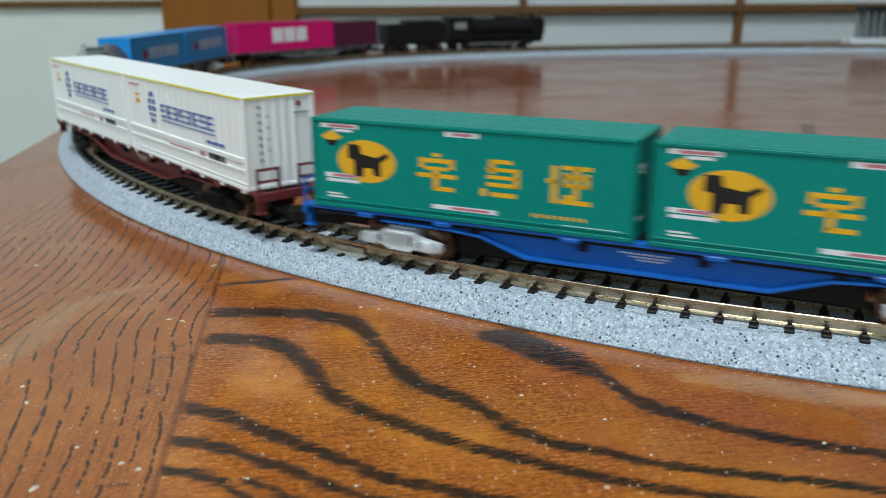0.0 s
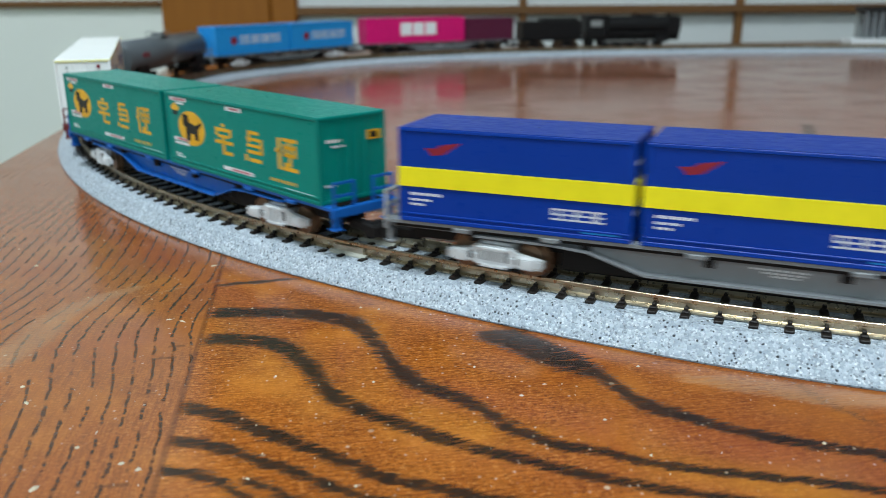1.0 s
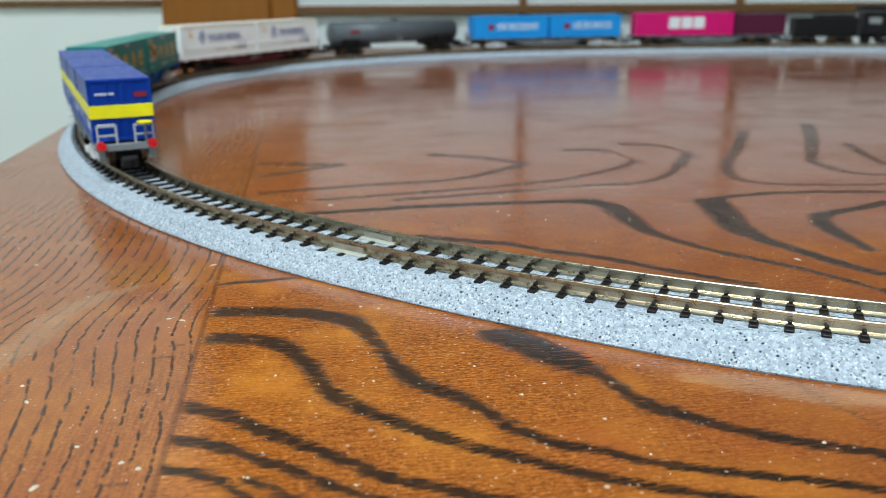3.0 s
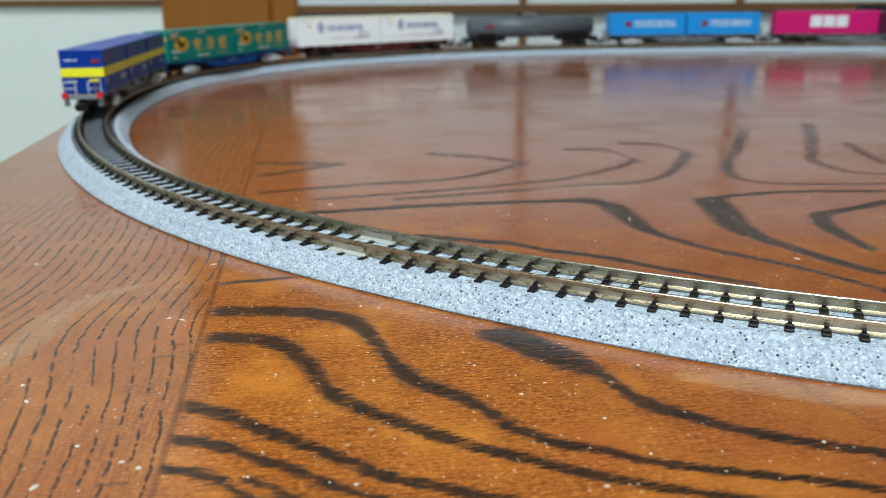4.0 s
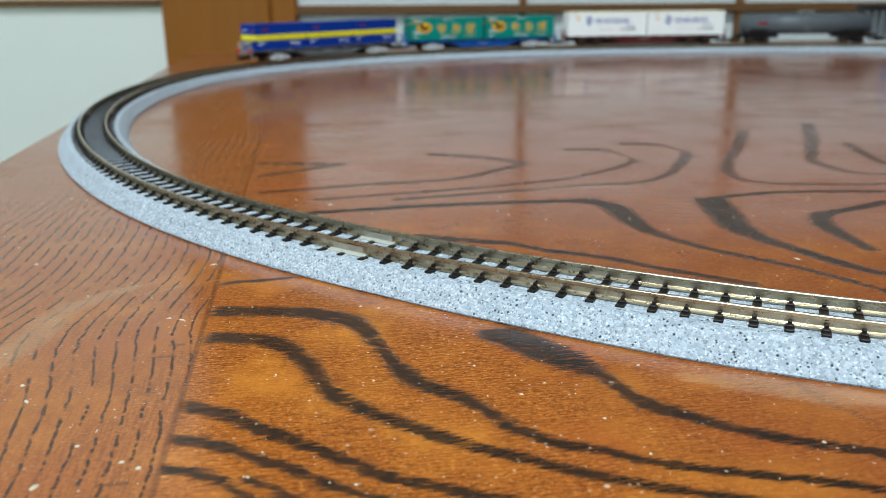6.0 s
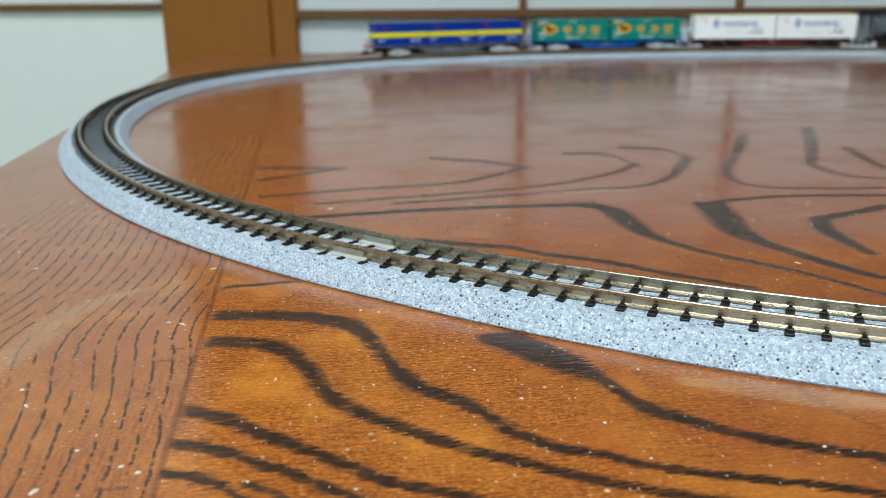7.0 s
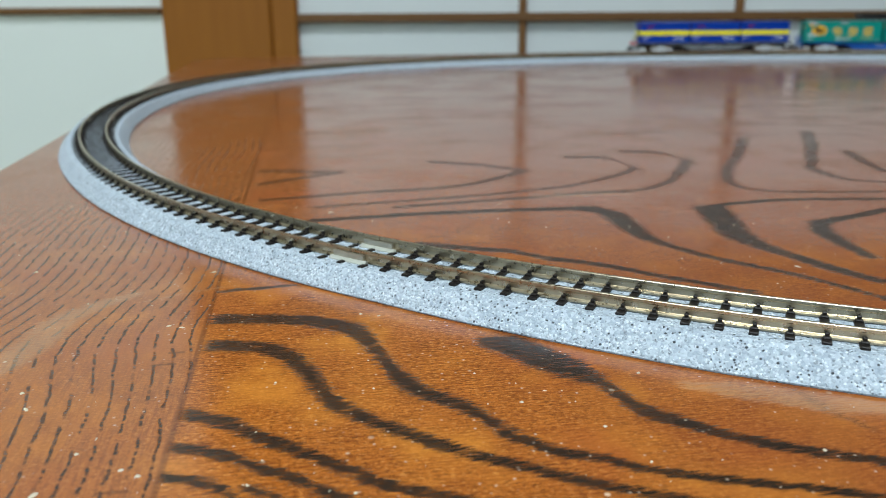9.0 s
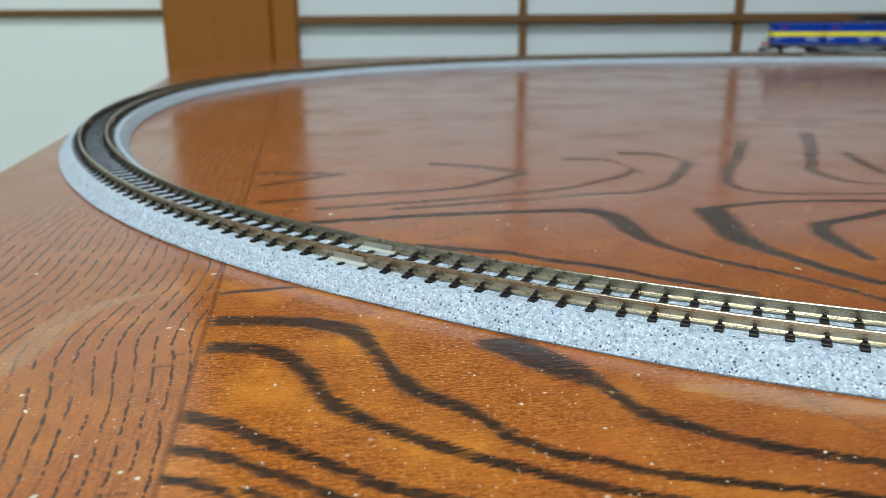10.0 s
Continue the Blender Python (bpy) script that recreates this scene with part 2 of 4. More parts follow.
    grain = n.add("ShaderNodeMix", data_type="FLOAT")
    for s, val in zip((grain.inputs[0], grain.inputs[2], grain.inputs[3]), (end, fine, fine_end)):
        n.put(s, val)
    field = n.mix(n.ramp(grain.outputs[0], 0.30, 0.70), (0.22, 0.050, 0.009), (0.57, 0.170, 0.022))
    # farther off: redder veneer, with the screen's dull reflection mixed into its colour
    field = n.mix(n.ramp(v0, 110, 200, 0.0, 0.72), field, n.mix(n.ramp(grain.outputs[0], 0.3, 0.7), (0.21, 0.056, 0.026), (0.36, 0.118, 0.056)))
    grit = n.noise(2.8, 4, 0.75, mm)
    field = n.mix(n.ramp(grit, 0.44, 0.62, 0.0, 0.58), field, (0.15, 0.045, 0.012))
    pits = n.noise(1.0, 3, 0.6, n.mapped((0.40, 3.4, 1), src=mm))
    field = n.mix(n.math("MULTIPLY", n.ramp(pits, 0.58, 0.66, 0.0, 0.7), n.math("SUBTRACT", 1.0, end)), field, (0.06, 0.022, 0.008))
    dents = n.noise(1.0, 4, 0.7, n.mapped((1.0, 2.6, 1), shift=(11, 5, 0), src=mm))
    field = n.mix(n.ramp(dents, 0.51, 0.64, 0.0, 0.68), field, (0.085, 0.026, 0.009))
    field = n.mix(n.ramp(dents, 0.46, 0.36, 0.0, 0.55), field, (0.74, 0.30, 0.075))
    field = n.mix(n.math("MULTIPLY", n.ramp(sway, 0.45, 0.75, 0.0, 0.6), n.ramp(v0, 140, 220, 1.0, 0.15)), field, (0.64, 0.225, 0.028))
    field = n.mix(n.ramp(n.noise(0.035, 2, 0.5, n.mapped((1, 1, 1), shift=(40, 90, 0), src=mm)), 0.5, 0.75, 0.0, 0.55), field, (0.34, 0.070, 0.016))
    redder = n.math("MULTIPLY", n.ramp(u0, 15, 75, 0.0, 0.6), n.ramp(n.noise(0.05, 3, 0.6, n.mapped((1, 1, 1), shift=(7, 3, 0), src=mm)), 0.3, 0.6, 0.5, 1.0))
    field = n.mix(redder, field, (0.24, 0.062, 0.020))
    field = n.mix(n.math("MULTIPLY", end, 0.45), field, (0.27, 0.085, 0.022))
    seam = n.ramp(n.math("ABSOLUTE", n.math("ADD", u0, 20.5)), 0.2, 0.65, 0.55, 0.0)
    colour = n.mix(n.math("MULTIPLY", dark, 0.97), field, (0.012, 0.009, 0.007))
    colour = n.mix(seam, colour, (0.08, 0.022, 0.008))
    # dust and small pale flecks, worn varnish, haze painted into the colour
    speck = n.add("ShaderNodeTexVoronoi")
    speck.inputs["Scale"].default_value = 0.16
    n.link(mm, speck.inputs["Vector"])
    fleck = n.math("MULTIPLY", n.ramp(speck.outputs["Distance"], 0.045, 0.085, 1.0, 0.0), n.ramp(n.noise(0.05, 2, 0.5, mm), 0.5, 0.6))
    colour = n.mix(n.math("MULTIPLY", fleck, 0.7), colour, (0.62, 0.50, 0.36))
    dust = n.add("ShaderNodeTexVoronoi")
    dust.inputs["Scale"].default_value = 0.55
    n.link(mm, dust.inputs["Vector"])
    # pale dots: dust, and glints of the uneven varnish painted as colour
    dust_glints = n.math("MULTIPLY", n.ramp(dust.outputs["Distance"], 0.07, 0.15, 1.0, 0.0), n.ramp(n.noise(0.12, 2, 0.5, mm), 0.42, 0.58))
    colour = n.mix(n.math("MULTIPLY", dust_glints, 0.55), colour, (0.66, 0.52, 0.40))
    # painted haze streak, joined with the thin scratch and pale patches
    haze_and_scratch = pale[0]
    for q in pale[1:]:
        haze_and_scratch = n.math("MAXIMUM", haze_and_scratch, q)
    haze_and_scratch = n.math("MULTIPLY", haze_and_scratch, n.ramp(fibre, 0.3, 0.6, 0.10, 0.34))
    colour = n.mix(haze_and_scratch, colour, (0.46, 0.30, 0.17))
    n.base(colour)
    worn = n.noise(0.022, 4, 0.6, mm)
    n.gloss(n.math("ADD", n.ramp(worn, 0.35, 0.7, 0.10, 0.23), n.math("MULTIPLY", n.math("MAXIMUM", fleck, dark), 0.15)))
    n.bump(n.math("SUBTRACT", n.math("ADD", n.math("MULTIPLY", n.noise(0.7, 4, 0.6, mm), 0.5), n.math("MULTIPLY", dents, 0.25)), n.math("MULTIPLY", dark, 0.6)), 0.14, 0.0002)
    return n.mat


def ballast_stone():
    """Moulded light grey ballast with dark specks; grains of about half a millimetre."""
    n = Nodes("ballast_stone", 0.7)
    cells = n.add("ShaderNodeTexVoronoi")
    cells.inputs["Scale"].default_value = 1900
    n.link(n.coords(), cells.inputs["Vector"])
    sep = n.add("ShaderNodeSeparateColor")
    n.link(cells.outputs["Color"], sep.inputs[0])
    pick, tone = sep.outputs[0], sep.outputs[1]
    pale = n.mix(n.ramp(tone, 0.1, 0.9), (0.33, 0.385, 0.45), (0.50, 0.56, 0.625))
    pale = n.mix(n.ramp(n.noise(500, 2), 0.4, 0.7, 0.0, 0.35), pale, (0.34, 0.40, 0.49))
    near = n.ramp(n.math("ADD", cells.outputs["Distance"], n.math("MULTIPLY", tone, 0.22)), 0.30, 0.60, 1.0, 0.0)
    speck = n.math("MULTIPLY", n.ramp(pick, 0.125, 0.145, 1.0, 0.0), near)
    smaller = n.add("ShaderNodeTexVoronoi")
    smaller.inputs["Scale"].default_value = 3100
    n.link(n.coords(), smaller.inputs["Vector"])
    parts = n.add("ShaderNodeSeparateColor")
    n.link(smaller.outputs["Color"], parts.inputs[0])
    pale = n.mix(n.ramp(parts.outputs[0], 0.88, 0.93, 0.0, 0.5), pale, (0.84, 0.88, 0.92))
    pale = n.mix(n.ramp(parts.outputs[1], 0.90, 0.94, 0.0, 0.65), pale, (0.16, 0.18, 0.21))
    n.base(n.mix(speck, pale, (0.03, 0.034, 0.042)))
    n.gloss(n.ramp(tone, 0, 1, 0.38, 0.8))
    n.bump(n.math("SUBTRACT", 1.0, cells.outputs["Distance"]), 0.8, 0.00035)
    return n.mat


def rail_metal():
    n = Nodes("nickel_silver", 0.28, 1.0)
    n.base(n.mix(n.noise(220, 4), (0.40, 0.335, 0.235), (0.53, 0.455, 0.33)))
    n.gloss(n.ramp(n.noise(900, 3), 0.3, 0.7, 0.24, 0.40))
    n.bump(n.noise(2500, 2), 0.05, 0.00005)
    return n.mat


def paper_mat(name, colour, rough=0.75):
    n = Nodes(name, rough)
    n.base(n.mix(n.noise(3.0, 4, 0.6), tuple(c * 0.93 for c in colour), colour))
    n.bump(n.noise(180, 4), 0.1, 0.0004)
    return n.mat


TABLE_WOOD = table_veneer()
TABLE_EDGE = wood("table_edge_wood", (0.30, 0.10, 0.03), (0.12, 0.035, 0.012), 0.3, "x")
BALLAST = ballast_stone()
NICKEL = rail_metal()
SLEEPER = paint("sleeper_plastic", (0.012, 0.009, 0.008), 0.42, 0, 0.25, 900, spec=0.16)
JOINER = paint("joiner_metal", (0.50, 0.46, 0.38), 0.35, 0.8, 0.2, 800)
SHOE = paint("joiner_plastic", (0.40, 0.40, 0.35), 0.35, 0, 0.2, 800)
PAPER = paper_mat("shoji_paper", (0.72, 0.75, 0.77))
PLASTER = paper_mat("wall_plaster", (0.82, 0.84, 0.82))
# for the unseen upper wall, kept dark to dim the table's reflections
DARK_UPPER = paper_mat("dark_upper_wall", (0.15, 0.125, 0.085))
CEILING_MAT = wood("ceiling_board", (0.58, 0.56, 0.52), (0.50, 0.48, 0.44), 0.6, "x", 0.4)
POST_WOOD = wood("post_wood", (0.36, 0.135, 0.020), (0.22, 0.070, 0.010), 0.5)
BAR_WOOD = wood("bar_wood", (0.26, 0.13, 0.05), (0.13, 0.055, 0.02), 0.5)
BAR_WOOD_X = wood("bar_wood_level", (0.22, 0.11, 0.045), (0.11, 0.05, 0.02), 0.5, "x")
TATAMI = wood("tatami_straw", (0.40, 0.42, 0.30), (0.30, 0.33, 0.22), 0.7, "x", 3.0)
GREEN = paint("green_plastic", (0.0, 0.235, 0.195), 0.34, vary=0.03, spec=0.16)
GREEN_DARK = paint("green_trim", (0.0, 0.20, 0.168), 0.36, vary=0.03, spec=0.16)
NAVY = paint("blue_plastic", (0.0, 0.034, 0.29), 0.34, vary=0.03, spec=0.16)
NAVY_DARK = paint("blue_trim", (0.0, 0.040, 0.32), 0.36, vary=0.03, spec=0.16)
YELLOW = paint("yellow_print", (0.84, 0.74, 0.012), 0.4)
AMBER = paint("amber_print", (0.80, 0.42, 0.02), 0.42)
WHITE = paint("white_plastic", (0.91, 0.92, 0.92), 0.38, 0, 0.03)
PRINT_WHITE = paint("white_print", (0.74, 0.77, 0.80), 0.45, 0, 0.06)
PRINT_SLATE = paint("slate_blue_print", (0.09, 0.14, 0.40), 0.45)
PRINT_PINK = paint("pale_red_print", (0.55, 0.20, 0.24), 0.45)
PRINT_RED = paint("red_print", (0.24, 0.014, 0.030), 0.45)
PRINT_BLACK = paint("black_print", (0.012, 0.012, 0.012), 0.45)
SKY_BLUE = paint("sky_blue_plastic", (0.010, 0.29, 0.74), 0.36)
PINK = paint("magenta_plastic", (0.62, 0.004, 0.155), 0.36)
MAROON = paint("maroon_plastic", (0.085, 0.008, 0.035), 0.36)
FRAME_BLUE = paint("blue_frame", (0.006, 0.115, 0.46), 0.38)
FRAME_GREY = paint("grey_frame", (0.20, 0.215, 0.23), 0.45)
RAILING_GREY = paint("pale_grey_frame", (0.42, 0.44, 0.46), 0.45)
FRAME_RED = paint("oxide_red_frame", (0.14, 0.022, 0.024), 0.45)
FRAME_DARK = paint("dark_underframe", (0.009, 0.008, 0.008), 0.55, spec=0.12)
BOGIE_GREY = paint("bogie_grey", (0.58, 0.60, 0.62), 0.45, 0, 0.25)
BOGIE_BLACK = paint("bogie_black", (0.008, 0.007, 0.007), 0.5, spec=0.15)
WHEEL = paint("wheel_metal", (0.20, 0.13, 0.085), 0.35, 0.85, 0.2)
TANK_GREY = paint("tank_grey", (0.10, 0.115, 0.13), 0.35)
LOCO_BLACK = paint("loco_black", (0.007, 0.007, 0.008), 0.42, spec=0.2)
LAMP_RED = paint("red_lamp", (0.62, 0.012, 0.02), 0.25)
STEEL = paint("grey_steel", (0.30, 0.32, 0.32), 0.4, 0.3)


# ---- the line of the track ----
# Sections of the loop: length and radius of the centre line (0: straight); the loop runs clockwise from its start.
START = (0.16719, 0.09663, radians(-185.366))
SECTIONS = [(0.19, 0.3859), (0.12, 0.3106), (0.12, 0.3562), (0.12, 0.3690), (0.12, 0.2319), (0.12, 0.2680), (0.12, 0.4315), (0.12, 0.6862), (0.13, 0.8409), (0.12, 0.8189)]


def advance(x, y, h, length, radius):
    if not radius:
        return x + length * math.cos(h), y + length * math.sin(h), h
    k = -1 / radius
    return (x + (math.sin(h + k * length) - math.sin(h)) / k, y - (math.cos(h + k * length) - math.cos(h)) / k, h + k * length)


def close_loop():
    """Ends the loop with one wide curve and a straight back to the start."""
    at = START
    for length, radius in SECTIONS:
        at = advance(*at, length, radius)
    x, y, h = at
    turn = h - (START[2] - 2 * math.pi)
    ux, uy = math.cos(START[2]), math.sin(START[2])
    gap = (START[0] - x) * -uy + (START[1] - y) * ux
    ex, ey, _ = advance(0, 0, h, turn, 1.0)
    radius = gap / (ex * -uy + ey * ux)
    SECTIONS.append((turn * radius / 2, radius))
    SECTIONS.append((turn * radius / 2, radius))
    x, y, h = advance(x, y, h, turn * radius, radius)
    SECTIONS.append((math.hypot(START[0] - x, START[1] - y), 0.0))


close_loop()
LOOP = sum(length for length, _ in SECTIONS)
JOINTS = [0.0, 0.1967, 0.43, 0.67, 0.91, 1.15, 1.40, 1.65, 1.90, 2.15, LOOP - SECTIONS[-1][0], LOOP]   # ends of the track pieces


def on_track(s):
    """Place and heading of the centre line, s metres from the loop's start."""
    s %= LOOP
    at = START
    for length, radius in SECTIONS:
        if s <= length:
            return advance(*at, s, radius)
        at = advance(*at, length, radius)
        s -= length
    return at


# ---- mesh helpers ----
def part(name, bm, material, parent=None, label="", smooth=False):
    """Links a bmesh as one mesh object under a thing or a part."""
    mesh = bpy.data.meshes.new(name)
    bm.normal_update()
    bm.to_mesh(mesh)
    bm.free()
    for m in (material if isinstance(material, (list, tuple)) else [material]):
        mesh.materials.append(m)
    if smooth:
        for f in mesh.polygons:
            f.use_smooth = True
    ob = new(name, mesh)
    ob.parent = parent
    if label:
        ob["label"] = label
    return ob


def thing(name, label, category, m=None, group="", kind=""):
    ob = new(name)
    ob.empty_display_size = 0.01
    if m:
        ob.matrix_world = m
    return tagged(ob, label, category, group, kind)


def box(bm, x0, x1, y0, y1, z0, z1, bevel=0.0, segments=1, index=0):
    """A block between those bounds, with bevelled edges."""
    made = bmesh.ops.create_cube(bm, size=1)
    vs = made["verts"]
    for v in vs:
        v.co = Vector((x0 + (x1 - x0) * (v.co.x + 0.5), y0 + (y1 - y0) * (v.co.y + 0.5), z0 + (z1 - z0) * (v.co.z + 0.5)))
    if bevel:
        es = list({e for v in vs for e in v.link_edges})
        bmesh.ops.bevel(bm, geom=es, offset=bevel, segments=segments, affect="EDGES", profile=0.5)
    if index:
        for v in vs:
            if v.is_valid:
                for f in v.link_faces:
                    f.material_index = index
    return bm


def rod(bm, a, b, radius, sides=8):
    """A round bar from a to b."""
    a, b = Vector(a), Vector(b)
    m = Matrix.Translation((a + b) / 2) @ (b - a).to_track_quat("Z", "Y").to_matrix().to_4x4()
    bmesh.ops.create_cone(bm, cap_ends=True, segments=sides, radius1=radius, radius2=radius, depth=(b - a).length, matrix=m)
    return bm


def prism(bm, outline, axis, lo, hi):
    """Extrudes a closed outline of 2D points along an axis: 'y' (points x, z) or 'x' (points y, z) or 'z' (points x, y)."""
    put = {"y": lambda p, d: (p[0], d, p[1]), "x": lambda p, d: (d, p[0], p[1]), "z": lambda p, d: (p[0], p[1], d)}[axis]
    a = [bm.verts.new(put(p, lo)) for p in outline]
    b = [bm.verts.new(put(p, hi)) for p in outline]
    n = len(outline)
    fs = [bm.faces.new(a), bm.faces.new(b[::-1])]
    for i in range(n):
        fs.append(bm.faces.new((a[i], b[i], b[(i + 1) % n], a[(i + 1) % n])))
    bmesh.ops.recalc_face_normals(bm, faces=fs)
    return bm


def mesh_of(bm, name, material):
    mesh = bpy.data.meshes.new(name)
    bm.normal_update()
    bm.to_mesh(mesh)
    bm.free()
    mesh.materials.append(material)
    return mesh


# ---- table and room ----
TABLE = pose(0, 0, 0, 0, 0, 8.8)     # the table's own axes, along its long edge


def rounded(x0, x1, y0, y1, r, n=10):
    pts = []
    for cx, cy, a0 in ((x1 - r, y1 - r, 0), (x0 + r, y1 - r, 90), (x0 + r, y0 + r, 180), (x1 - r, y0 + r, 270)):
        for i in range(n + 1):
            a = radians(a0 + 90 * i / n)
            pts.append((cx + r * math.cos(a), cy + r * math.sin(a)))
    return pts


# ---- room ----
def shell():
    wall = 1.15
    part("floor", box(bmesh.new(), -1.9, 2.3, -1.9, 1.3, -0.39, -0.35), TATAMI)["kind"] = "structure"
    part("ceiling", box(bmesh.new(), -1.9, 2.3, -1.9, 1.3, 1.90, 1.95), CEILING_MAT)["kind"] = "structure"
    part("wall_west", box(bmesh.new(), -1.95, -1.9, -1.9, 1.3, -0.35, 1.90), PLASTER)["kind"] = "structure"
    part("wall_east", box(bmesh.new(), 2.3, 2.35, -1.9, 1.3, -0.35, 1.90), PLASTER)["kind"] = "structure"
    bm = box(bmesh.new(), -1.9, -1.05, -1.95, -1.9, -0.35, 1.90)
    box(bm, 0.25, 2.3, -1.95, -1.9, -0.35, 1.90)
    box(bm, -1.05, 0.25, -1.95, -1.9, -0.35, 0.35)
    box(bm, -1.05, 0.25, -1.95, -1.9, 1.55, 1.90)
    part("wall_south", bm, PLASTER)["kind"] = "structure"
    frame_1 = thing("window_1", "brown wooden frame of the daylight window", "window", kind="structure")
    bm = bmesh.new()
    for x0, x1, z0, z1 in ((-1.05, -1.01, 0.35, 1.55), (0.21, 0.25, 0.35, 1.55), (-1.01, 0.21, 0.35, 0.39), (-1.01, 0.21, 1.51, 1.55)):
        box(bm, x0, x1, -1.93, -1.89, z0, z1, 0.003)
    part("window_frame", bm, BAR_WOOD, frame_1)
    # the north side: plaster bay, post, and a papered lattice screen
    bm = box(bmesh.new(), -1.9, X_POST[0], wall, wall + 0.04, -0.35, 1.90)
    part("wall_north", bm, PLASTER)["kind"] = "structure"
    bm = box(bmesh.new(), X_POST[0], X_POST[1], wall - 0.009, wall + 0.06, -0.35, 1.90, 0.004, 2)
    part("post", bm, POST_WOOD)["kind"] = "structure"
    bm = box(bmesh.new(), -1.9, X_POST[0] - 0.001, wall - 0.012, wall - 0.001, 0.0335, 0.0425, 0.002)
    part("trim", bm, BAR_WOOD_X)["kind"] = "structure"
    screen = thing("sliding_screen", "papered sliding screen with brown wooden lattice bars", "screen", kind="structure")
    part("stile", box(bmesh.new(), X_POST[1] + 0.0003, X_STILE, wall - 0.006, wall + 0.024, -0.35, 0.30, 0.003), POST_WOOD, screen)
    part("paper", box(bmesh.new(), X_STILE, 2.3, wall + 0.012, wall + 0.016, -0.35, 0.30), PAPER, screen)
    # unseen beam and dark wall, added so the near tabletop reflects less
    part("lintel", box(bmesh.new(), X_POST[1], 2.3, wall - 0.012, wall + 0.03, 0.30, 0.35, 0.003), BAR_WOOD_X)["kind"] = "structure"
    part("wall_upper", box(bmesh.new(), X_POST[1], 2.3, wall, wall + 0.04, 0.35, 1.90), DARK_UPPER)["kind"] = "structure"
    x = X_MULLION
    while x < 2.2:
        part("upright_bar", box(bmesh.new(), x - 0.0048, x + 0.0048, wall, wall + 0.012, -0.35, 0.30, 0.001), BAR_WOOD, screen)
        x += X_PITCH
    z = Z_BAR[0]
    while z < 0.25:
        part("level_bar", box(bmesh.new(), X_STILE, 2.3, wall - 0.004, wall + 0.0115, z, z + (Z_BAR[1] - Z_BAR[0]), 0.001), BAR_WOOD_X, screen)
        z += 0.245
    part("bottom_rail", box(bmesh.new(), X_STILE, 2.3, wall - 0.006, wall + 0.0115, -0.35, -0.22, 0.002), BAR_WOOD_X, screen)
    lamp = thing("pendant_lamp", "square white pendant lamp with a glowing diffuser", "lamp")
    bm = box(bmesh.new(), -0.40, 0.16, -0.62, -0.06, 1.50, 1.54, 0.012, 2)
    part("housing", bm, WHITE, lamp)
    part("cord", rod(bmesh.new(), (-0.12, -0.34, 1.53), (-0.12, -0.34, 1.90), 0.004, 10), PRINT_WHITE, lamp)
    glow = Nodes("lamp_diffuser", 0.5, 0, (0.9, 0.9, 0.9))
    glow.put(glow.bsdf.inputs["Emission Color"], (0.86, 0.95, 1.0))
    glow.bsdf.inputs["Emission Strength"].default_value = 3.0
    part("diffuser", box(bmesh.new(), -0.38, 0.14, -0.60, -0.08, 1.47, 1.50, 0.008, 2), glow.mat, lamp)


X_POST = (-0.37093, -0.22663)
X_STILE = -0.19264
X_MULLION = 0.10878
X_PITCH = 0.29009
Z_BAR = (0.0212, 0.0325)
shell()


def low_table():
    table = thing("low_table", "varnished orange-brown wooden table with bold dark grain", "table", TABLE)
    outline = rounded(-0.1055, 1.10, -0.08, 0.82, 0.045, 12)
    bm = prism(bmesh.new(), outline, "z", -0.032, 0.0)
    bmesh.ops.bevel(bm, geom=[e for e in bm.edges if all(abs(v.co.z) < 1e-6 for v in e.verts)], offset=0.0012, segments=2, affect="EDGES")
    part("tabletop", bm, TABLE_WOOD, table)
    bm = box(bmesh.new(), -0.04, 1.035, -0.02, 0.0, -0.10, -0.033)
    part("apron", bm, TABLE_EDGE, table)
    part("apron", box(bmesh.new(), -0.04, 1.035, 0.74, 0.76, -0.10, -0.033), TABLE_EDGE, table)
    for x in (-0.02, 1.015):
        for y in (0.005, 0.735):
            part("leg", box(bmesh.new(), x - 0.03, x + 0.03, y - 0.03, y + 0.03, -0.35, -0.033, 0.006, 2), TABLE_EDGE, table)


low_table()


# ---- track ----
def sweep(bm, profile, s0, s1, step, closed=True, jitter=0.0, spread=False):
    """Sweeps a cross-section (offset to the outside, height) along the track from s0 to s1."""
    count = max(2, int((s1 - s0) / step))
    rings = []
    for i in range(count + 1):
        x, y, h = on_track(s0 + (s1 - s0) * i / count) if i < count or s1 < LOOP - 1e-6 else on_track(s1 - 1e-7)
        ox, oy = -math.sin(h), math.cos(h)
        ring = []
        wide = 0.0018 * min(1.0, max(0.0, (s1 - 0.012 - (s0 + (s1 - s0) * i / count)) / 0.06)) if spread else 0.0
        for o, z in profile:
            if o > 0:      # this piece's outer shoulder runs out flatter
                o += wide * max(0.0, 1 - z / BED)
            p = Vector((x + o * ox, y + o * oy, z))
            if jitter and z > 0.00045:
                q = p * 1400
                p.z += jitter * noise.noise(q)
                d = jitter * noise.noise(q + Vector((31.7, 9.1, 4.3)))
                p.x += d * ox
                p.y += d * oy
            ring.append(bm.verts.new(p))
        rings.append(ring)
    m = len(profile)
    for a, b in zip(rings, rings[1:]):
        for j in range(m if closed else m - 1):
            bm.faces.new((a[j], b[j], b[(j + 1) % m], a[(j + 1) % m]))
    if closed:
        bm.faces.new(rings[0])
        bm.faces.new(rings[-1][::-1])
    bmesh.ops.recalc_face_normals(bm, faces=bm.faces[:])
    return bm


RAIL_TOP = 0.0069
BED = 0.0044


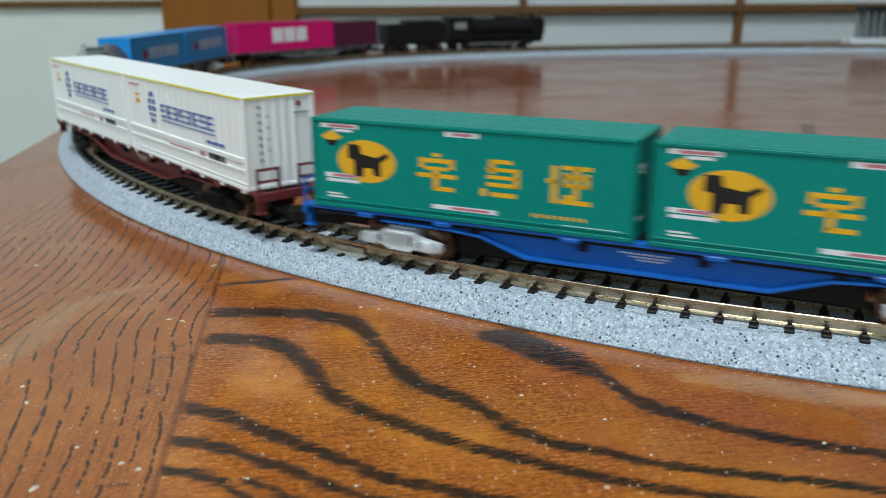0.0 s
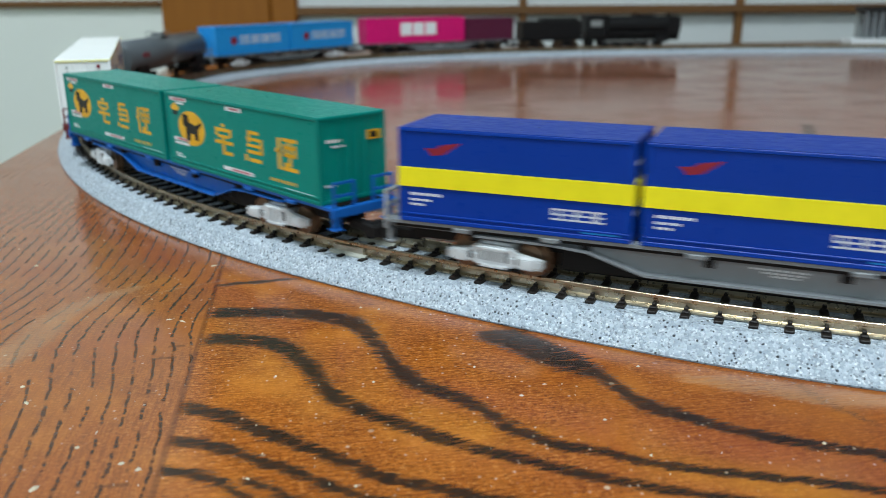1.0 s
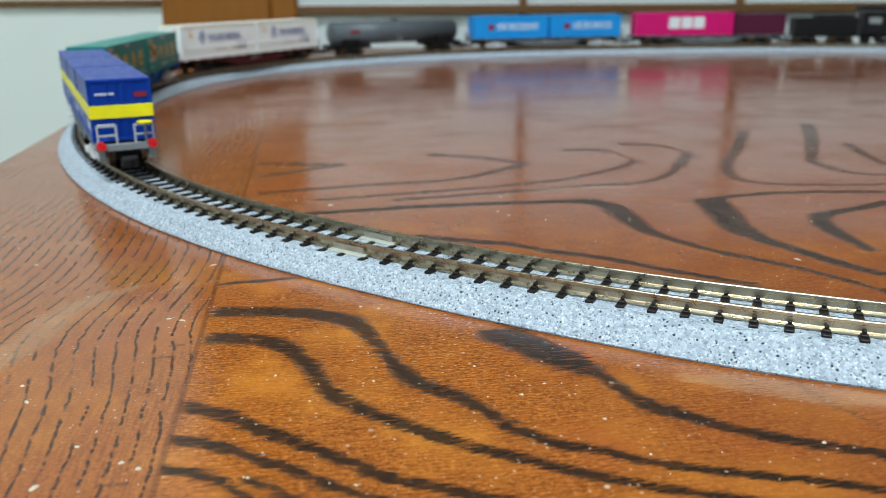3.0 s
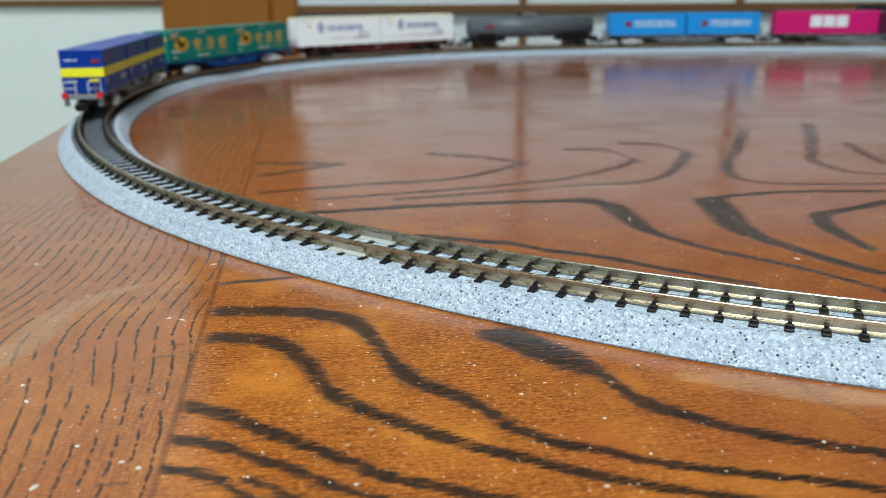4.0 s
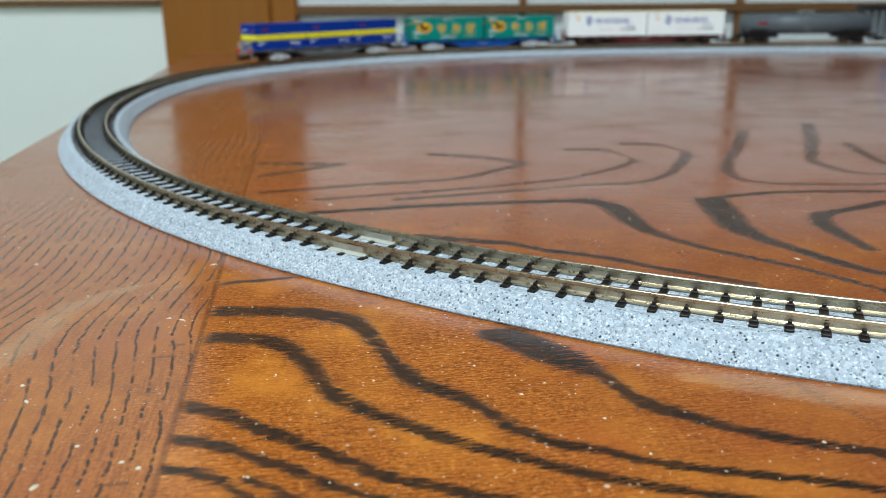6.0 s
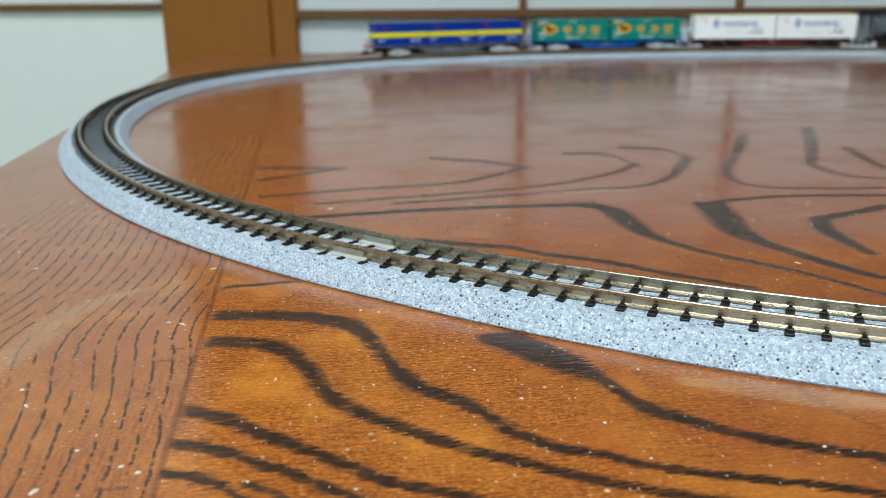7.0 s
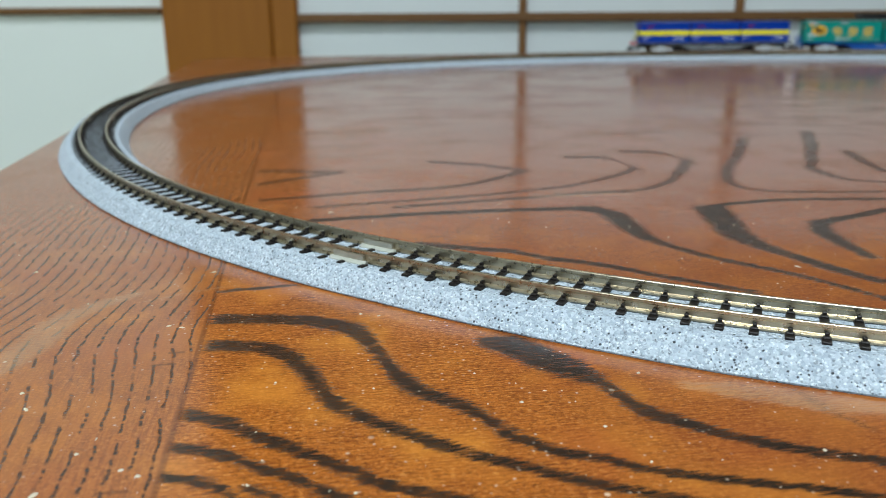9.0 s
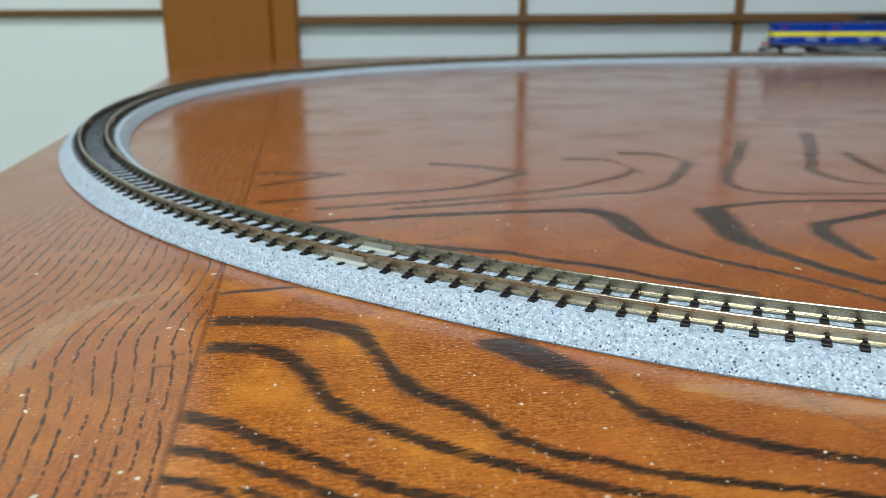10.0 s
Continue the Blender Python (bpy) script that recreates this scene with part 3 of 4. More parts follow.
def bed_profile(fine):
    """Bed of ballast: steep shoulders, rounded upper edge, flat top."""
    corners = [(-0.0120, 0.0), (-0.0120, 0.00035), (-0.0125, 0.0004), (-0.0123, 0.0008), (-0.0098, 0.0037), (-0.0090, BED), (0.0090, BED), (0.0098, 0.0037), (0.0123, 0.0008), (0.0125, 0.0004), (0.0120, 0.00035), (0.0120, 0.0)]
    pts = []
    for a, b in zip(corners, corners[1:]):
        n = max(1, int(math.hypot(b[0] - a[0], b[1] - a[1]) / 0.00042)) if fine else 1
        pts += [(a[0] + (b[0] - a[0]) * i / n, a[1] + (b[1] - a[1]) * i / n) for i in range(n)]
    return pts + [corners[-1]]


def rail_profile(offset):
    half = [(0.00075, 0.0046), (0.00075, 0.0049), (0.0002, 0.0052), (0.0002, 0.0061), (0.00036, 0.0063), (0.00036, 0.00682), (0.00028, RAIL_TOP)]
    return [(offset + a, z) for a, z in half] + [(offset - a, z) for a, z in reversed(half)]


def sleeper_mesh():
    """Brown-black sleeper with raised chairs and clips beside each rail."""
    bm = box(bmesh.new(), -0.0075, 0.0075, -0.00074, 0.00074, 0.0036, 0.00484, 0.00012)
    for r in (-0.0047, 0.0047):
        for side in (-1, 1):
            x = r + side * 0.00125
            box(bm, x - 0.00045, x + 0.00045, -0.0006, 0.0006, 0.0047, 0.0052, 0.00012)
            x = r + side * 0.00068
            box(bm, x - 0.0004, x + 0.0004, -0.00033, 0.00033, 0.0049, 0.00568, 0.0001)
    return mesh_of(bm, "sleeper", SLEEPER)


def clip_sleeper_mesh():
    """Flush sleeper at a rail joint: only its four small pads show in the ballast."""
    bm = bmesh.new()
    for r in (-0.0047, 0.0047):
        for side in (-1, 1):
            x = r + side * 0.0021
            box(bm, x - 0.0011, x + 0.0011, -0.0007, 0.0007, 0.0036, 0.00468, 0.0003, 2)
    return mesh_of(bm, "sleeper", SLEEPER)


def joint_plates(track, s, o):
    """Pale sleeve that joins two rails: a plate and a low rounded shoe on both sides of the rail."""
    for side in (-1, 1):
        c = o + side * 0.00062
        plate = [(c - 0.0003, 0.0047), (c - 0.0003, 0.0061), (c + 0.0003, 0.0061), (c + 0.0003, 0.0047)]
        part("rail_joiner", sweep(bmesh.new(), plate, s - 0.0036, s + 0.0040, 0.0012), JOINER, track)
        if not 0.1 < s < 0.3:
            continue      # elsewhere the shoes lie hidden in the ballast
        c = o + side * 0.0013
        shoe = [(c - 0.0006, 0.0043), (c - 0.0006, 0.0050), (c - 0.0001, 0.0050), (c + 0.0005, 0.0046), (c + 0.0005, 0.0043)]
        part("joiner_shoe", sweep(bmesh.new(), shoe, s - 0.0046, s + 0.0046, 0.0012), SHOE, track, "pale plastic shoe of the rail joiner")


def track_sections():
    pitch = 0.00512
    plain, shallow = sleeper_mesh(), clip_sleeper_mesh()
    for k, (s0, s1) in enumerate(zip(JOINTS, JOINTS[1:])):
        length = s1 - s0
        shape = "curved" if s1 < LOOP else "straight"
        track = thing("track_section", shape + " model railway track on grey speckled ballast, on the table", "track", group="track of the loop")
        fine = k in (0, 1)
        bm = sweep(bmesh.new(), bed_profile(fine), s0, s1, 0.00045 if fine else 0.004, False, 0.00016 if fine else 0.0, spread=k == 0)
        part("roadbed", bm, BALLAST, track, "light grey speckled ballast", smooth=False)
        for o in (-0.0047, 0.0047):
            part("rail", sweep(bmesh.new(), rail_profile(o), s0 + 0.0001, s1 - 0.0001, 0.003), NICKEL, track, "shiny nickel silver rail")
            joint_plates(track, s0, o)
        count = int(length / pitch)
        rest = bmesh.new()
        first = 0.0021 if k == 0 else 0.0008
        for i in range(count):
            s = s0 + first + i * (length - first - (0.0045 if k == 0 else 0.0044)) / (count - 1)
            x, y, h = on_track(s)
            m = Matrix.Translation((x, y, 0)) @ Matrix.Rotation(h + math.pi / 2, 4, "Z")
            mesh = shallow if (k == 1 and i < 2) or (k == 0 and i >= count - 1) else plain
            if k in (0, 1, 2, 3):
                ob = new("sleeper", mesh)
                ob.parent = track
                ob.matrix_basis = m
            else:
                n = len(rest.verts)
                rest.from_mesh(mesh)
                rest.verts.ensure_lookup_table()
                bmesh.ops.transform(rest, matrix=m, verts=rest.verts[n:])
        if len(rest.verts):
            part("sleeper", rest, SLEEPER, track)["kind"] = "stuff"
        else:
            rest.free()


# ---- rolling stock (sizes in millimetres; x forward, z up from the rail tops) ----
def mm(name, bm, material, parent, label="", smooth=False):
    bmesh.ops.scale(bm, vec=(0.001, 0.001, 0.001), verts=bm.verts[:])
    return part(name, bm, material, parent, label, smooth)


RUNNING = []      # things on rails: object, distance along the loop at 0 s, pose on its vehicle, half of the bogie spacing
TURNING = []      # bogies: object, its vehicle's distance, place on the vehicle, half spacing


def bogie(vehicle, x, rel, half, material, label):
    ob = new("bogie", bpy.data.meshes.new("bogie"))
    bm = bmesh.new()
    for side in (-1, 1):
        y0, y1 = sorted((side * 6.3, side * 7.3))
        prism(bm, [(-9.2, 2.2), (-9.2, 3.6), (-4.5, 4.3), (-3.2, 5.2), (3.2, 5.2), (4.5, 4.3), (9.2, 3.6), (9.2, 2.2), (5.2, 2.2), (3.6, 1.5), (-3.6, 1.5), (-5.2, 2.2)], "y", y0, y1)
        for ax in (-6.4, 6.4):
            box(bm, ax - 1.6, ax + 1.6, *sorted((side * 7.2, side * 8.1)), 1.7, 4.1, 0.35)
            rod(bm, (ax, side * 8.0, 2.8), (ax, side * 8.35, 2.8), 0.8, 10)
        box(bm, -3.0, 3.0, *sorted((side * 7.2, side * 7.9)), 4.3, 5.0, 0.2)
        for ax in (-8.7, -3.6, 3.6, 8.7):
            box(bm, ax - 0.35, ax + 0.35, *sorted((side * 7.2, side * 7.75)), 1.9, 3.4, 0.1)
        box(bm, -2.6, 2.6, *sorted((side * 7.2, side * 8.0)), 1.2, 1.8, 0.15)
    box(bm, -3.0, 3.0, -6.4, 6.4, 3.4, 5.6, 0.3)
    bmesh.ops.scale(bm, vec=(0.001, 0.001, 0.001), verts=bm.verts[:])
    bm.to_mesh(ob.data)
    bm.free()
    ob.data.materials.append(material)
    ob.parent = vehicle
    ob.location = (x * 0.001, 0, 0)
    ob["label"] = label
    for side in (-1, 1):
        bm = bmesh.new()
        for sx in (-1.6, 0, 1.6):
            rod(bm, (sx, side * 7.6, 1.7), (sx, side * 7.6, 4.4), 0.5, 8)
        mm("spring", bm, material, ob)
        # black strips on the frame draw the shade between the springs
        bm = bmesh.new()
        for sx in (-4.5, -2.4, -0.8, 0.8, 2.4, 4.5):
            box(bm, sx - 0.28, sx + 0.28, *sorted((side * 7.2, side * 7.36)), 2.3, 3.7 if abs(sx) > 4 else 4.1)
        mm("gap_shade", bm, FRAME_DARK, ob, "dark strips that stand for the shade between the springs")
    for ax in (-6.4, 6.4):
        bm = rod(bmesh.new(), (ax, -5.6, 2.8), (ax, 5.6, 2.8), 0.55)
        for side in (-1, 1):
            rod(bm, (ax, side * 4.05, 2.8), (ax, side * 5.3, 2.8), 2.8, 24)
            rod(bm, (ax, side * 3.75, 2.8), (ax, side * 4.1, 2.8), 3.35, 24)
        mm("wheelset", bm, WHEEL, ob)
    TURNING.append((ob, rel, x, half))
    return ob


def coupler(vehicle, x, direction):
    d = direction
    bm = box(bmesh.new(), *sorted((x - 5 * d, x + 2.2 * d)), -1.1, 1.1, 2.6, 4.5, 0.2)
    box(bm, *sorted((x + 1.4 * d, x + 3.6 * d)), -2.3, 2.3, 2.0, 5.2, 0.5)
    box(bm, *sorted((x + 3.2 * d, x + 5.0 * d)), -0.2, 2.3, 2.4, 4.9, 0.4)
    mm("coupler", bm, FRAME_DARK, vehicle)


def flat_car(rel, length, material, label, bogie_material, bogie_label, belly=True, rails=None, tail=False):
    """Container flat car with fish-bellied side sills, decking beams, two bogies and a black block for the shade
    beneath.
    """
    half = length / 2 - 21.0
    car = thing("flat_car", label, "railway wagon", group="wagons of the train")
    lo, end = (2.9 if belly else 4.2), length / 2
    for side in (-1, 1):
        outline = [(-end, 6.6), (-end, 7.9), (end, 7.9), (end, 6.6), (half - 10, 6.3), (half - 16, 5.8), (20, lo), (-20, lo), (-half + 16, 5.8), (-half + 10, 6.3)]
        bm = prism(bmesh.new(), outline, "y", *sorted((side * 5.6, side * 6.1)))
        lip = [(-end, 7.75), (-end, 8.3), (end, 8.3), (end, 7.75)]
        prism(bm, lip, "y", *sorted((side * 5.5, side * 8.0)))
        low = [(half + 4, 6.5), (half - 10, 6.3), (half - 16, 5.8), (20, lo), (-20, lo), (-half + 16, 5.8), (-half + 10, 6.3), (-half - 4, 6.5)]
        prism(bm, low + [(x, z + 0.4) for x, z in reversed(low)], "y", *sorted((side * 5.6, side * 7.9)))
        for x in (-52, -36, -12, 12, 36, 52):
            box(bm, x - 1.6, x + 1.6, *sorted((side * 6.0, side * 8.3)), 7.0, 7.9, 0.2)
        for x in (-19, 19):
            box(bm, x - 1.8, x + 1.8, *sorted((side * 6.0, side * 6.14)), 5.9, 6.4, 0.06)
        mm("side_sill", bm, material, car)
        bm = bmesh.new()
        for z, a, b in ((5.9, -4.6, 4.2), (5.35, -4.2, 3.4), (4.85, -3.4, 1.2)):
            for k in range(int((b - a) / 1.1)):
                box(bm, a + k * 1.1, a + k * 1.1 + 0.75, *sorted((side * 6.05, side * 6.13)), z, z + 0.3)
        mm("lettering", bm, BOGIE_GREY, car, "small pale unreadable lettering")
    bm = box(bmesh.new(), -end + 1, end - 1, -7.2, 7.2, 7.0, 8.2)
    box(bm, -end + 3, end - 3, -3.0, 3.0, 3.9, 7.0)
    # low black block, added to stand for the shade under the car
    box(bm, -half + 10.5, half - 10.5, -5.2, 5.2, 1.4, 7.0, 0.4)
    for x in range(-50, 51, 20):
        box(bm, x - 0.8, x + 0.8, -7.2, 7.2, 5.6, 7.1)
    mm("deck_with_shade_block", bm, FRAME_DARK, car)
    box_bm = box(bmesh.new(), -26, 26, -5.6, 5.6, 2.9, 6.2, 0.5)
    box(box_bm, -14, 2, -5.4, 5.4, 1.8, 5.2, 0.4)
    rod(box_bm, (6, 3, 3.9), (16, 3, 3.9), 1.5, 12)
    mm("brake_gear", box_bm, FRAME_DARK, car)
    for d in (-1, 1):
        bm = box(bmesh.new(), *sorted((d * end, d * (end + 1.0))), -7.9, 7.9, 6.3, 8.3, 0.2)
        for y in (-6.5, 6.5):
            box(bm, *sorted((d * (end - 0.4), d * (end + 0.5))), y - 0.9, y + 0.9, 4.2, 6.4, 0.15)
            box(bm, *sorted((d * (end - 1.2), d * (end + 0.9))), y - 1.1, y + 1.1, 3.7, 4.2, 0.12)
        mm("end_beam", bm, material, car)
        coupler(car, d * (end + 1.2), d)
        if rails:
            x = d * (end + 0.6)
            for side in (-1, 1):
                bm = bmesh.new()
                for y in (2.4, 7.2):
                    box(bm, x - 0.25, x + 0.25, side * y - 0.25, side * y + 0.25, 8.2, 13.4)
                for z in (10.6, 13.1):
                    box(bm, x - 0.24, x + 0.24, *sorted((side * 2.2, side * 7.4)), z - 0.25, z + 0.25)
                mm("end_railing", bm, rails, car)
        bogie(car, d * half, rel, half, bogie_material, bogie_label)
    if tail:
        for y in (-6.6, 6.6):
            bm = rod(bmesh.new(), (-end - 1.0, y, 8.0), (-end - 2.2, y, 8.0), 1.25, 18)
            mm("tail_lamp", bm, LAMP_RED, car, "round red tail lamp")
        bm = rod(bmesh.new(), (-end - 0.9, -5.2, 13.6), (-end - 0.9, -5.2, 14.0), 2.1, 20)
        mm("brake_wheel", bm, YELLOW, car, "yellow hand brake wheel")
        mm("brake_column", rod(bmesh.new(), (-end - 0.9, -5.2, 8.2), (-end - 0.9, -5.2, 13.7), 0.3), FRAME_GREY, car)
    RUNNING.append((car, rel, Matrix(), half))
    return car


class Box:
    """A container: builds its shell and places printed marks on both long sides, as read from the left."""

    def __init__(self, label, rel, half, x, length, height, body, trim, width=16.6, ribs=0, group="containers of the train"):
        self.ob = thing("container", label, "container", group=group)
        self.l, self.h, self.w = length, height, width
        l, w, h = length / 2, width / 2, height
        mm("body", prism(bmesh.new(), self.corrugated(l - 0.3, w - 0.25, ribs), "z", 0.5, h - 0.3), body, self.ob)
        mm("roof", prism(bmesh.new(), self.roof_line(l - 0.1, h), "y", -w + 0.1, w - 0.1), body, self.ob)
        for side in (-1, 1):
            bm = box(bmesh.new(), -l, l, *sorted((side * (w - 0.4), side * w)), 0.0, 0.75, 0.1)
            box(bm, -l, l, *sorted((side * (w - 0.35), side * (w - 0.02))), 1.25, 1.6, 0.08)
            mm("bottom_rail", bm, trim, self.ob)
            bm = box(bmesh.new(), -l, l, *sorted((side * (w - 0.4), side * (w - 0.02))), h - 0.75, h - 0.1, 0.12)
            mm("top_rail", bm, trim, self.ob)
            for d in (-1, 1):
                bm = box(bmesh.new(), *sorted((d * (l - 0.9), d * l)), *sorted((side * (w - 0.8), side * (w - 0.03))), 0.05, h - 0.12, 0.12)
                mm("corner_post", bm, trim, self.ob)
        for d in (-1, 1):
            bm = bmesh.new()
            for y in (-3.2, -1.0, 1.0, 3.2):
                rod(bm, (d * (l - 0.02), y, 0.6), (d * (l - 0.02), y, h - 0.8), 0.16, 6)
            box(bm, *sorted((d * (l - 0.4), d * l)), -w + 0.2, w - 0.2, h - 0.8, h - 0.15, 0.1)
            box(bm, *sorted((d * (l - 0.4), d * l)), -w + 0.2, w - 0.2, 0.05, 0.8, 0.1)
            mm("end_door", bm, trim, self.ob)
        RUNNING.append((self.ob, rel, pose(x * 0.001, 0, 0.0084), half))

    @staticmethod
    def corrugated(l, w, ribs):
        """Plan of the shell: flat or ribbed sides, ribbed ends, one closed outline."""
        def wave(length, count, deep):
            out, step = [], length / count
            for i in range(count):
                a = -length / 2 + i * step
                out += [(a + 0.18 * step, 0.0), (a + 0.26 * step, deep), (a + 0.74 * step, deep), (a + 0.82 * step, 0.0)]
            return out
        sides = wave(2 * l - 1.6, max(2, int(2 * l / ribs)), 0.16) if ribs else []
        ends = wave(2 * w - 1.4, 6, 0.04)
        pts = [(-l, -w)] + [(a, -w - d) for a, d in sides] + [(l, -w)] + [(l + d, a) for a, d in ends]
        return pts + [(l, w)] + [(-a, w + d) for a, d in sides] + [(-l, w)] + [(-l - d, -a) for a, d in ends]

    @staticmethod
    def roof_line(l, h):
        """Outline of the roof sheet: a flat plate with softened ends."""
        return [(-l, h - 0.35), (-l, h - 0.08), (-l + 0.12, h), (l - 0.12, h), (l, h - 0.08), (l, h - 0.35)]

    def marks(self, name, material, items, label="", deep=0.05):
        """Flat printed bars on both sides: (from, to, bottom, top) as shares of length and height."""
        for side in (-1, 1):
            bm = bmesh.new()
            for a, b, z0, z1 in items:
                xa, xb = side * (self.l / 2 - a * self.l), side * (self.l / 2 - b * self.l)
                y = side * (self.w / 2 - 0.27)
                box(bm, *sorted((xa, xb)), *sorted((y, y + side * deep)), z0 * self.h, z1 * self.h)
                if name == "label_strip" and b - a > 0.03:
                    mm(name, bm, material, self.ob, label)
                    bm = bmesh.new()
            if len(bm.verts):
                mm(name, bm, material, self.ob, label)
            else:
                bm.free()

    def shape(self, name, material, outline, label="", deep=0.05):
        """A flat printed shape on both sides, its outline in shares of length and height."""
        for side in (-1, 1):
            bm = bmesh.new()
            y = side * (self.w / 2 - 0.27)
            pts = [(side * (self.l / 2 - a * self.l), z * self.h) for a, z in outline]
            prism(bm, pts, "y", *sorted((y, y + side * deep)))
            mm(name, bm, material, self.ob, label)

    def ends(self, name, material, items, label="", deep=0.10):
        """Flat printed bars on both ends: (from, to, bottom, top) as shares of width and height."""
        for d in (-1, 1):
            bm = bmesh.new()
            for a, b, z0, z1 in items:
                ya, yb = d * (self.w * a - self.w / 2), d * (self.w * b - self.w / 2)
                x = d * (self.l / 2 - 0.15)
                box(bm, *sorted((x, x + d * deep)), *sorted((ya, yb)), z0 * self.h, z1 * self.h)
            mm(name, bm, material, self.ob, label)


def oval(cx, cz, rx, rz, n=36):
    return [(cx + rx * math.cos(2 * math.pi * i / n), cz + rz * math.sin(2 * math.pi * i / n)) for i in range(n)]


def strokes(x0, z0, w, h, kind):
    """A printed sign as a block of plain bars."""
    rows = {0: [(0.40, 0.60, 0.90, 1.0), (0.05, 0.95, 0.74, 0.86), (0.20, 0.80, 0.54, 0.64), (0.0, 1.0, 0.34, 0.46), (0.40, 0.55, 0.06, 0.56), (0.40, 0.95, 0.0, 0.12), (0.05, 0.18, 0.60, 0.76), (0.82, 0.95, 0.60, 0.76)],
            1: [(0.28, 0.75, 0.86, 0.97), (0.15, 0.85, 0.66, 0.76), (0.15, 0.90, 0.46, 0.56), (0.15, 0.90, 0.26, 0.37), (0.80, 0.93, 0.26, 0.76), (0.0, 0.14, 0.0, 0.20), (0.25, 0.85, 0.0, 0.12), (0.20, 0.34, 0.60, 0.97)],
            2: [(0.0, 0.24, 0.50, 0.62), (0.10, 0.24, 0.0, 0.95), (0.34, 1.0, 0.86, 0.97), (0.38, 0.95, 0.64, 0.74), (0.38, 0.95, 0.42, 0.52), (0.36, 0.48, 0.42, 0.80), (0.84, 0.96, 0.42, 0.80), (0.60, 0.73, 0.16, 0.97), (0.30, 1.0, 0.0, 0.12), (0.40, 0.66, 0.10, 0.24)]}[kind]
    return [(x0 + a * w, x0 + b * w, z0 + c * h, z0 + d * h) for a, b, c, d in rows]


def words(a, b, z0, z1, count, gap=0.28):
    """A row of plain upright bars that stands for lettering."""
    step = (b - a) / count
    return [(a + i * step, a + (i + 1 - gap) * step, z0, z1) for i in range(count)]


def glyphs(a, b, z0, z1, count, thick=0.24, bar=0.17):
    """A row of plain signs, each of three level bars and an upright, that stands for large lettering."""
    step, h, out = (b - a) / count, z1 - z0, []
    for i in range(count):
        x0, x1 = a + i * step, a + (i + 0.78) * step
        up = x0 if i % 2 else x1 - thick * step
        out += [(x0, x1, z0 + k * h, z0 + (k + bar) * h) for k in (0.0, 0.5 - bar / 2, 1.0 - bar)]
        out.append((up, up + thick * step, z0, z1) if i % 3 else (x0, x0 + thick * step, z0 + 0.4 * h, z1))
    return out


def green_car(rel):
    half = 44.5
    flat_car(rel, 131, FRAME_BLUE, "bright blue flat wagon carrying two green containers", BOGIE_GREY, "pale grey bogie", rails=FRAME_BLUE)
    for x in (32.2, -32.2):
        c = Box("glossy green container with yellow oval emblem and lettering", rel, half, x, 62.1, 17.0, GREEN, GREEN_DARK)
        c.shape("emblem", AMBER, oval(0.19, 0.55, 0.100, 0.235), "yellow oval emblem", 0.05)
        c.shape("emblem_shape", PRINT_BLACK, [(0.128, 0.73), (0.168, 0.73), (0.175, 0.63), (0.225, 0.60), (0.262, 0.66), (0.268, 0.62), (0.240, 0.55), (0.240, 0.40), (0.215, 0.40), (0.212, 0.48), (0.182, 0.48), (0.178, 0.38), (0.150, 0.38), (0.148, 0.56), (0.128, 0.58)], "plain black shape", 0.08)
        for i, a in enumerate((0.362, 0.562, 0.756)):
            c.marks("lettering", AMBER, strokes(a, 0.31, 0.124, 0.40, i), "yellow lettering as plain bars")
        c.marks("lettering", AMBER, words(0.715, 0.875, 0.145, 0.185, 9, 0.5), "small yellow lettering")
        c.shape("badge", AMBER, [(0.036, 0.80), (0.072, 0.87), (0.108, 0.80), (0.072, 0.72)], "small yellow badge")
        c.shape("badge_shape", PRINT_BLACK, [(0.05, 0.76), (0.095, 0.76), (0.085, 0.70), (0.06, 0.70)], "", 0.08)
        c.marks("label_strip", PRINT_WHITE, [(0.035, 0.165, 0.895, 0.945), (0.08, 0.145, 0.855, 0.885), (0.45, 0.555, 0.89, 0.945), (0.045, 0.165, 0.345, 0.395), (0.05, 0.165, 0.295, 0.33), (0.05, 0.10, 0.15, 0.17), (0.05, 0.12, 0.115, 0.135), (0.41, 0.61, 0.115, 0.165), (0.80, 0.96, 0.075, 0.10)], "white label strips")
        c.marks("label_strip", PRINT_PINK, [(0.06, 0.155, 0.905, 0.932), (0.475, 0.535, 0.905, 0.932), (0.07, 0.15, 0.357, 0.385), (0.47, 0.59, 0.127, 0.153)], "red printed strips", 0.08)
        c.ends("label_strip", PRINT_WHITE, words(0.12, 0.34, 0.70, 0.735, 5) + words(0.20, 0.38, 0.64, 0.665, 4) + words(0.08, 0.26, 0.20, 0.225, 4), "white printed strips")
        c.ends("badge", AMBER, [(0.70, 0.92, 0.68, 0.79)], "small yellow badge")
        c.ends("badge_shape", PRINT_BLACK, [(0.76, 0.86, 0.70, 0.77)], "", 0.13)


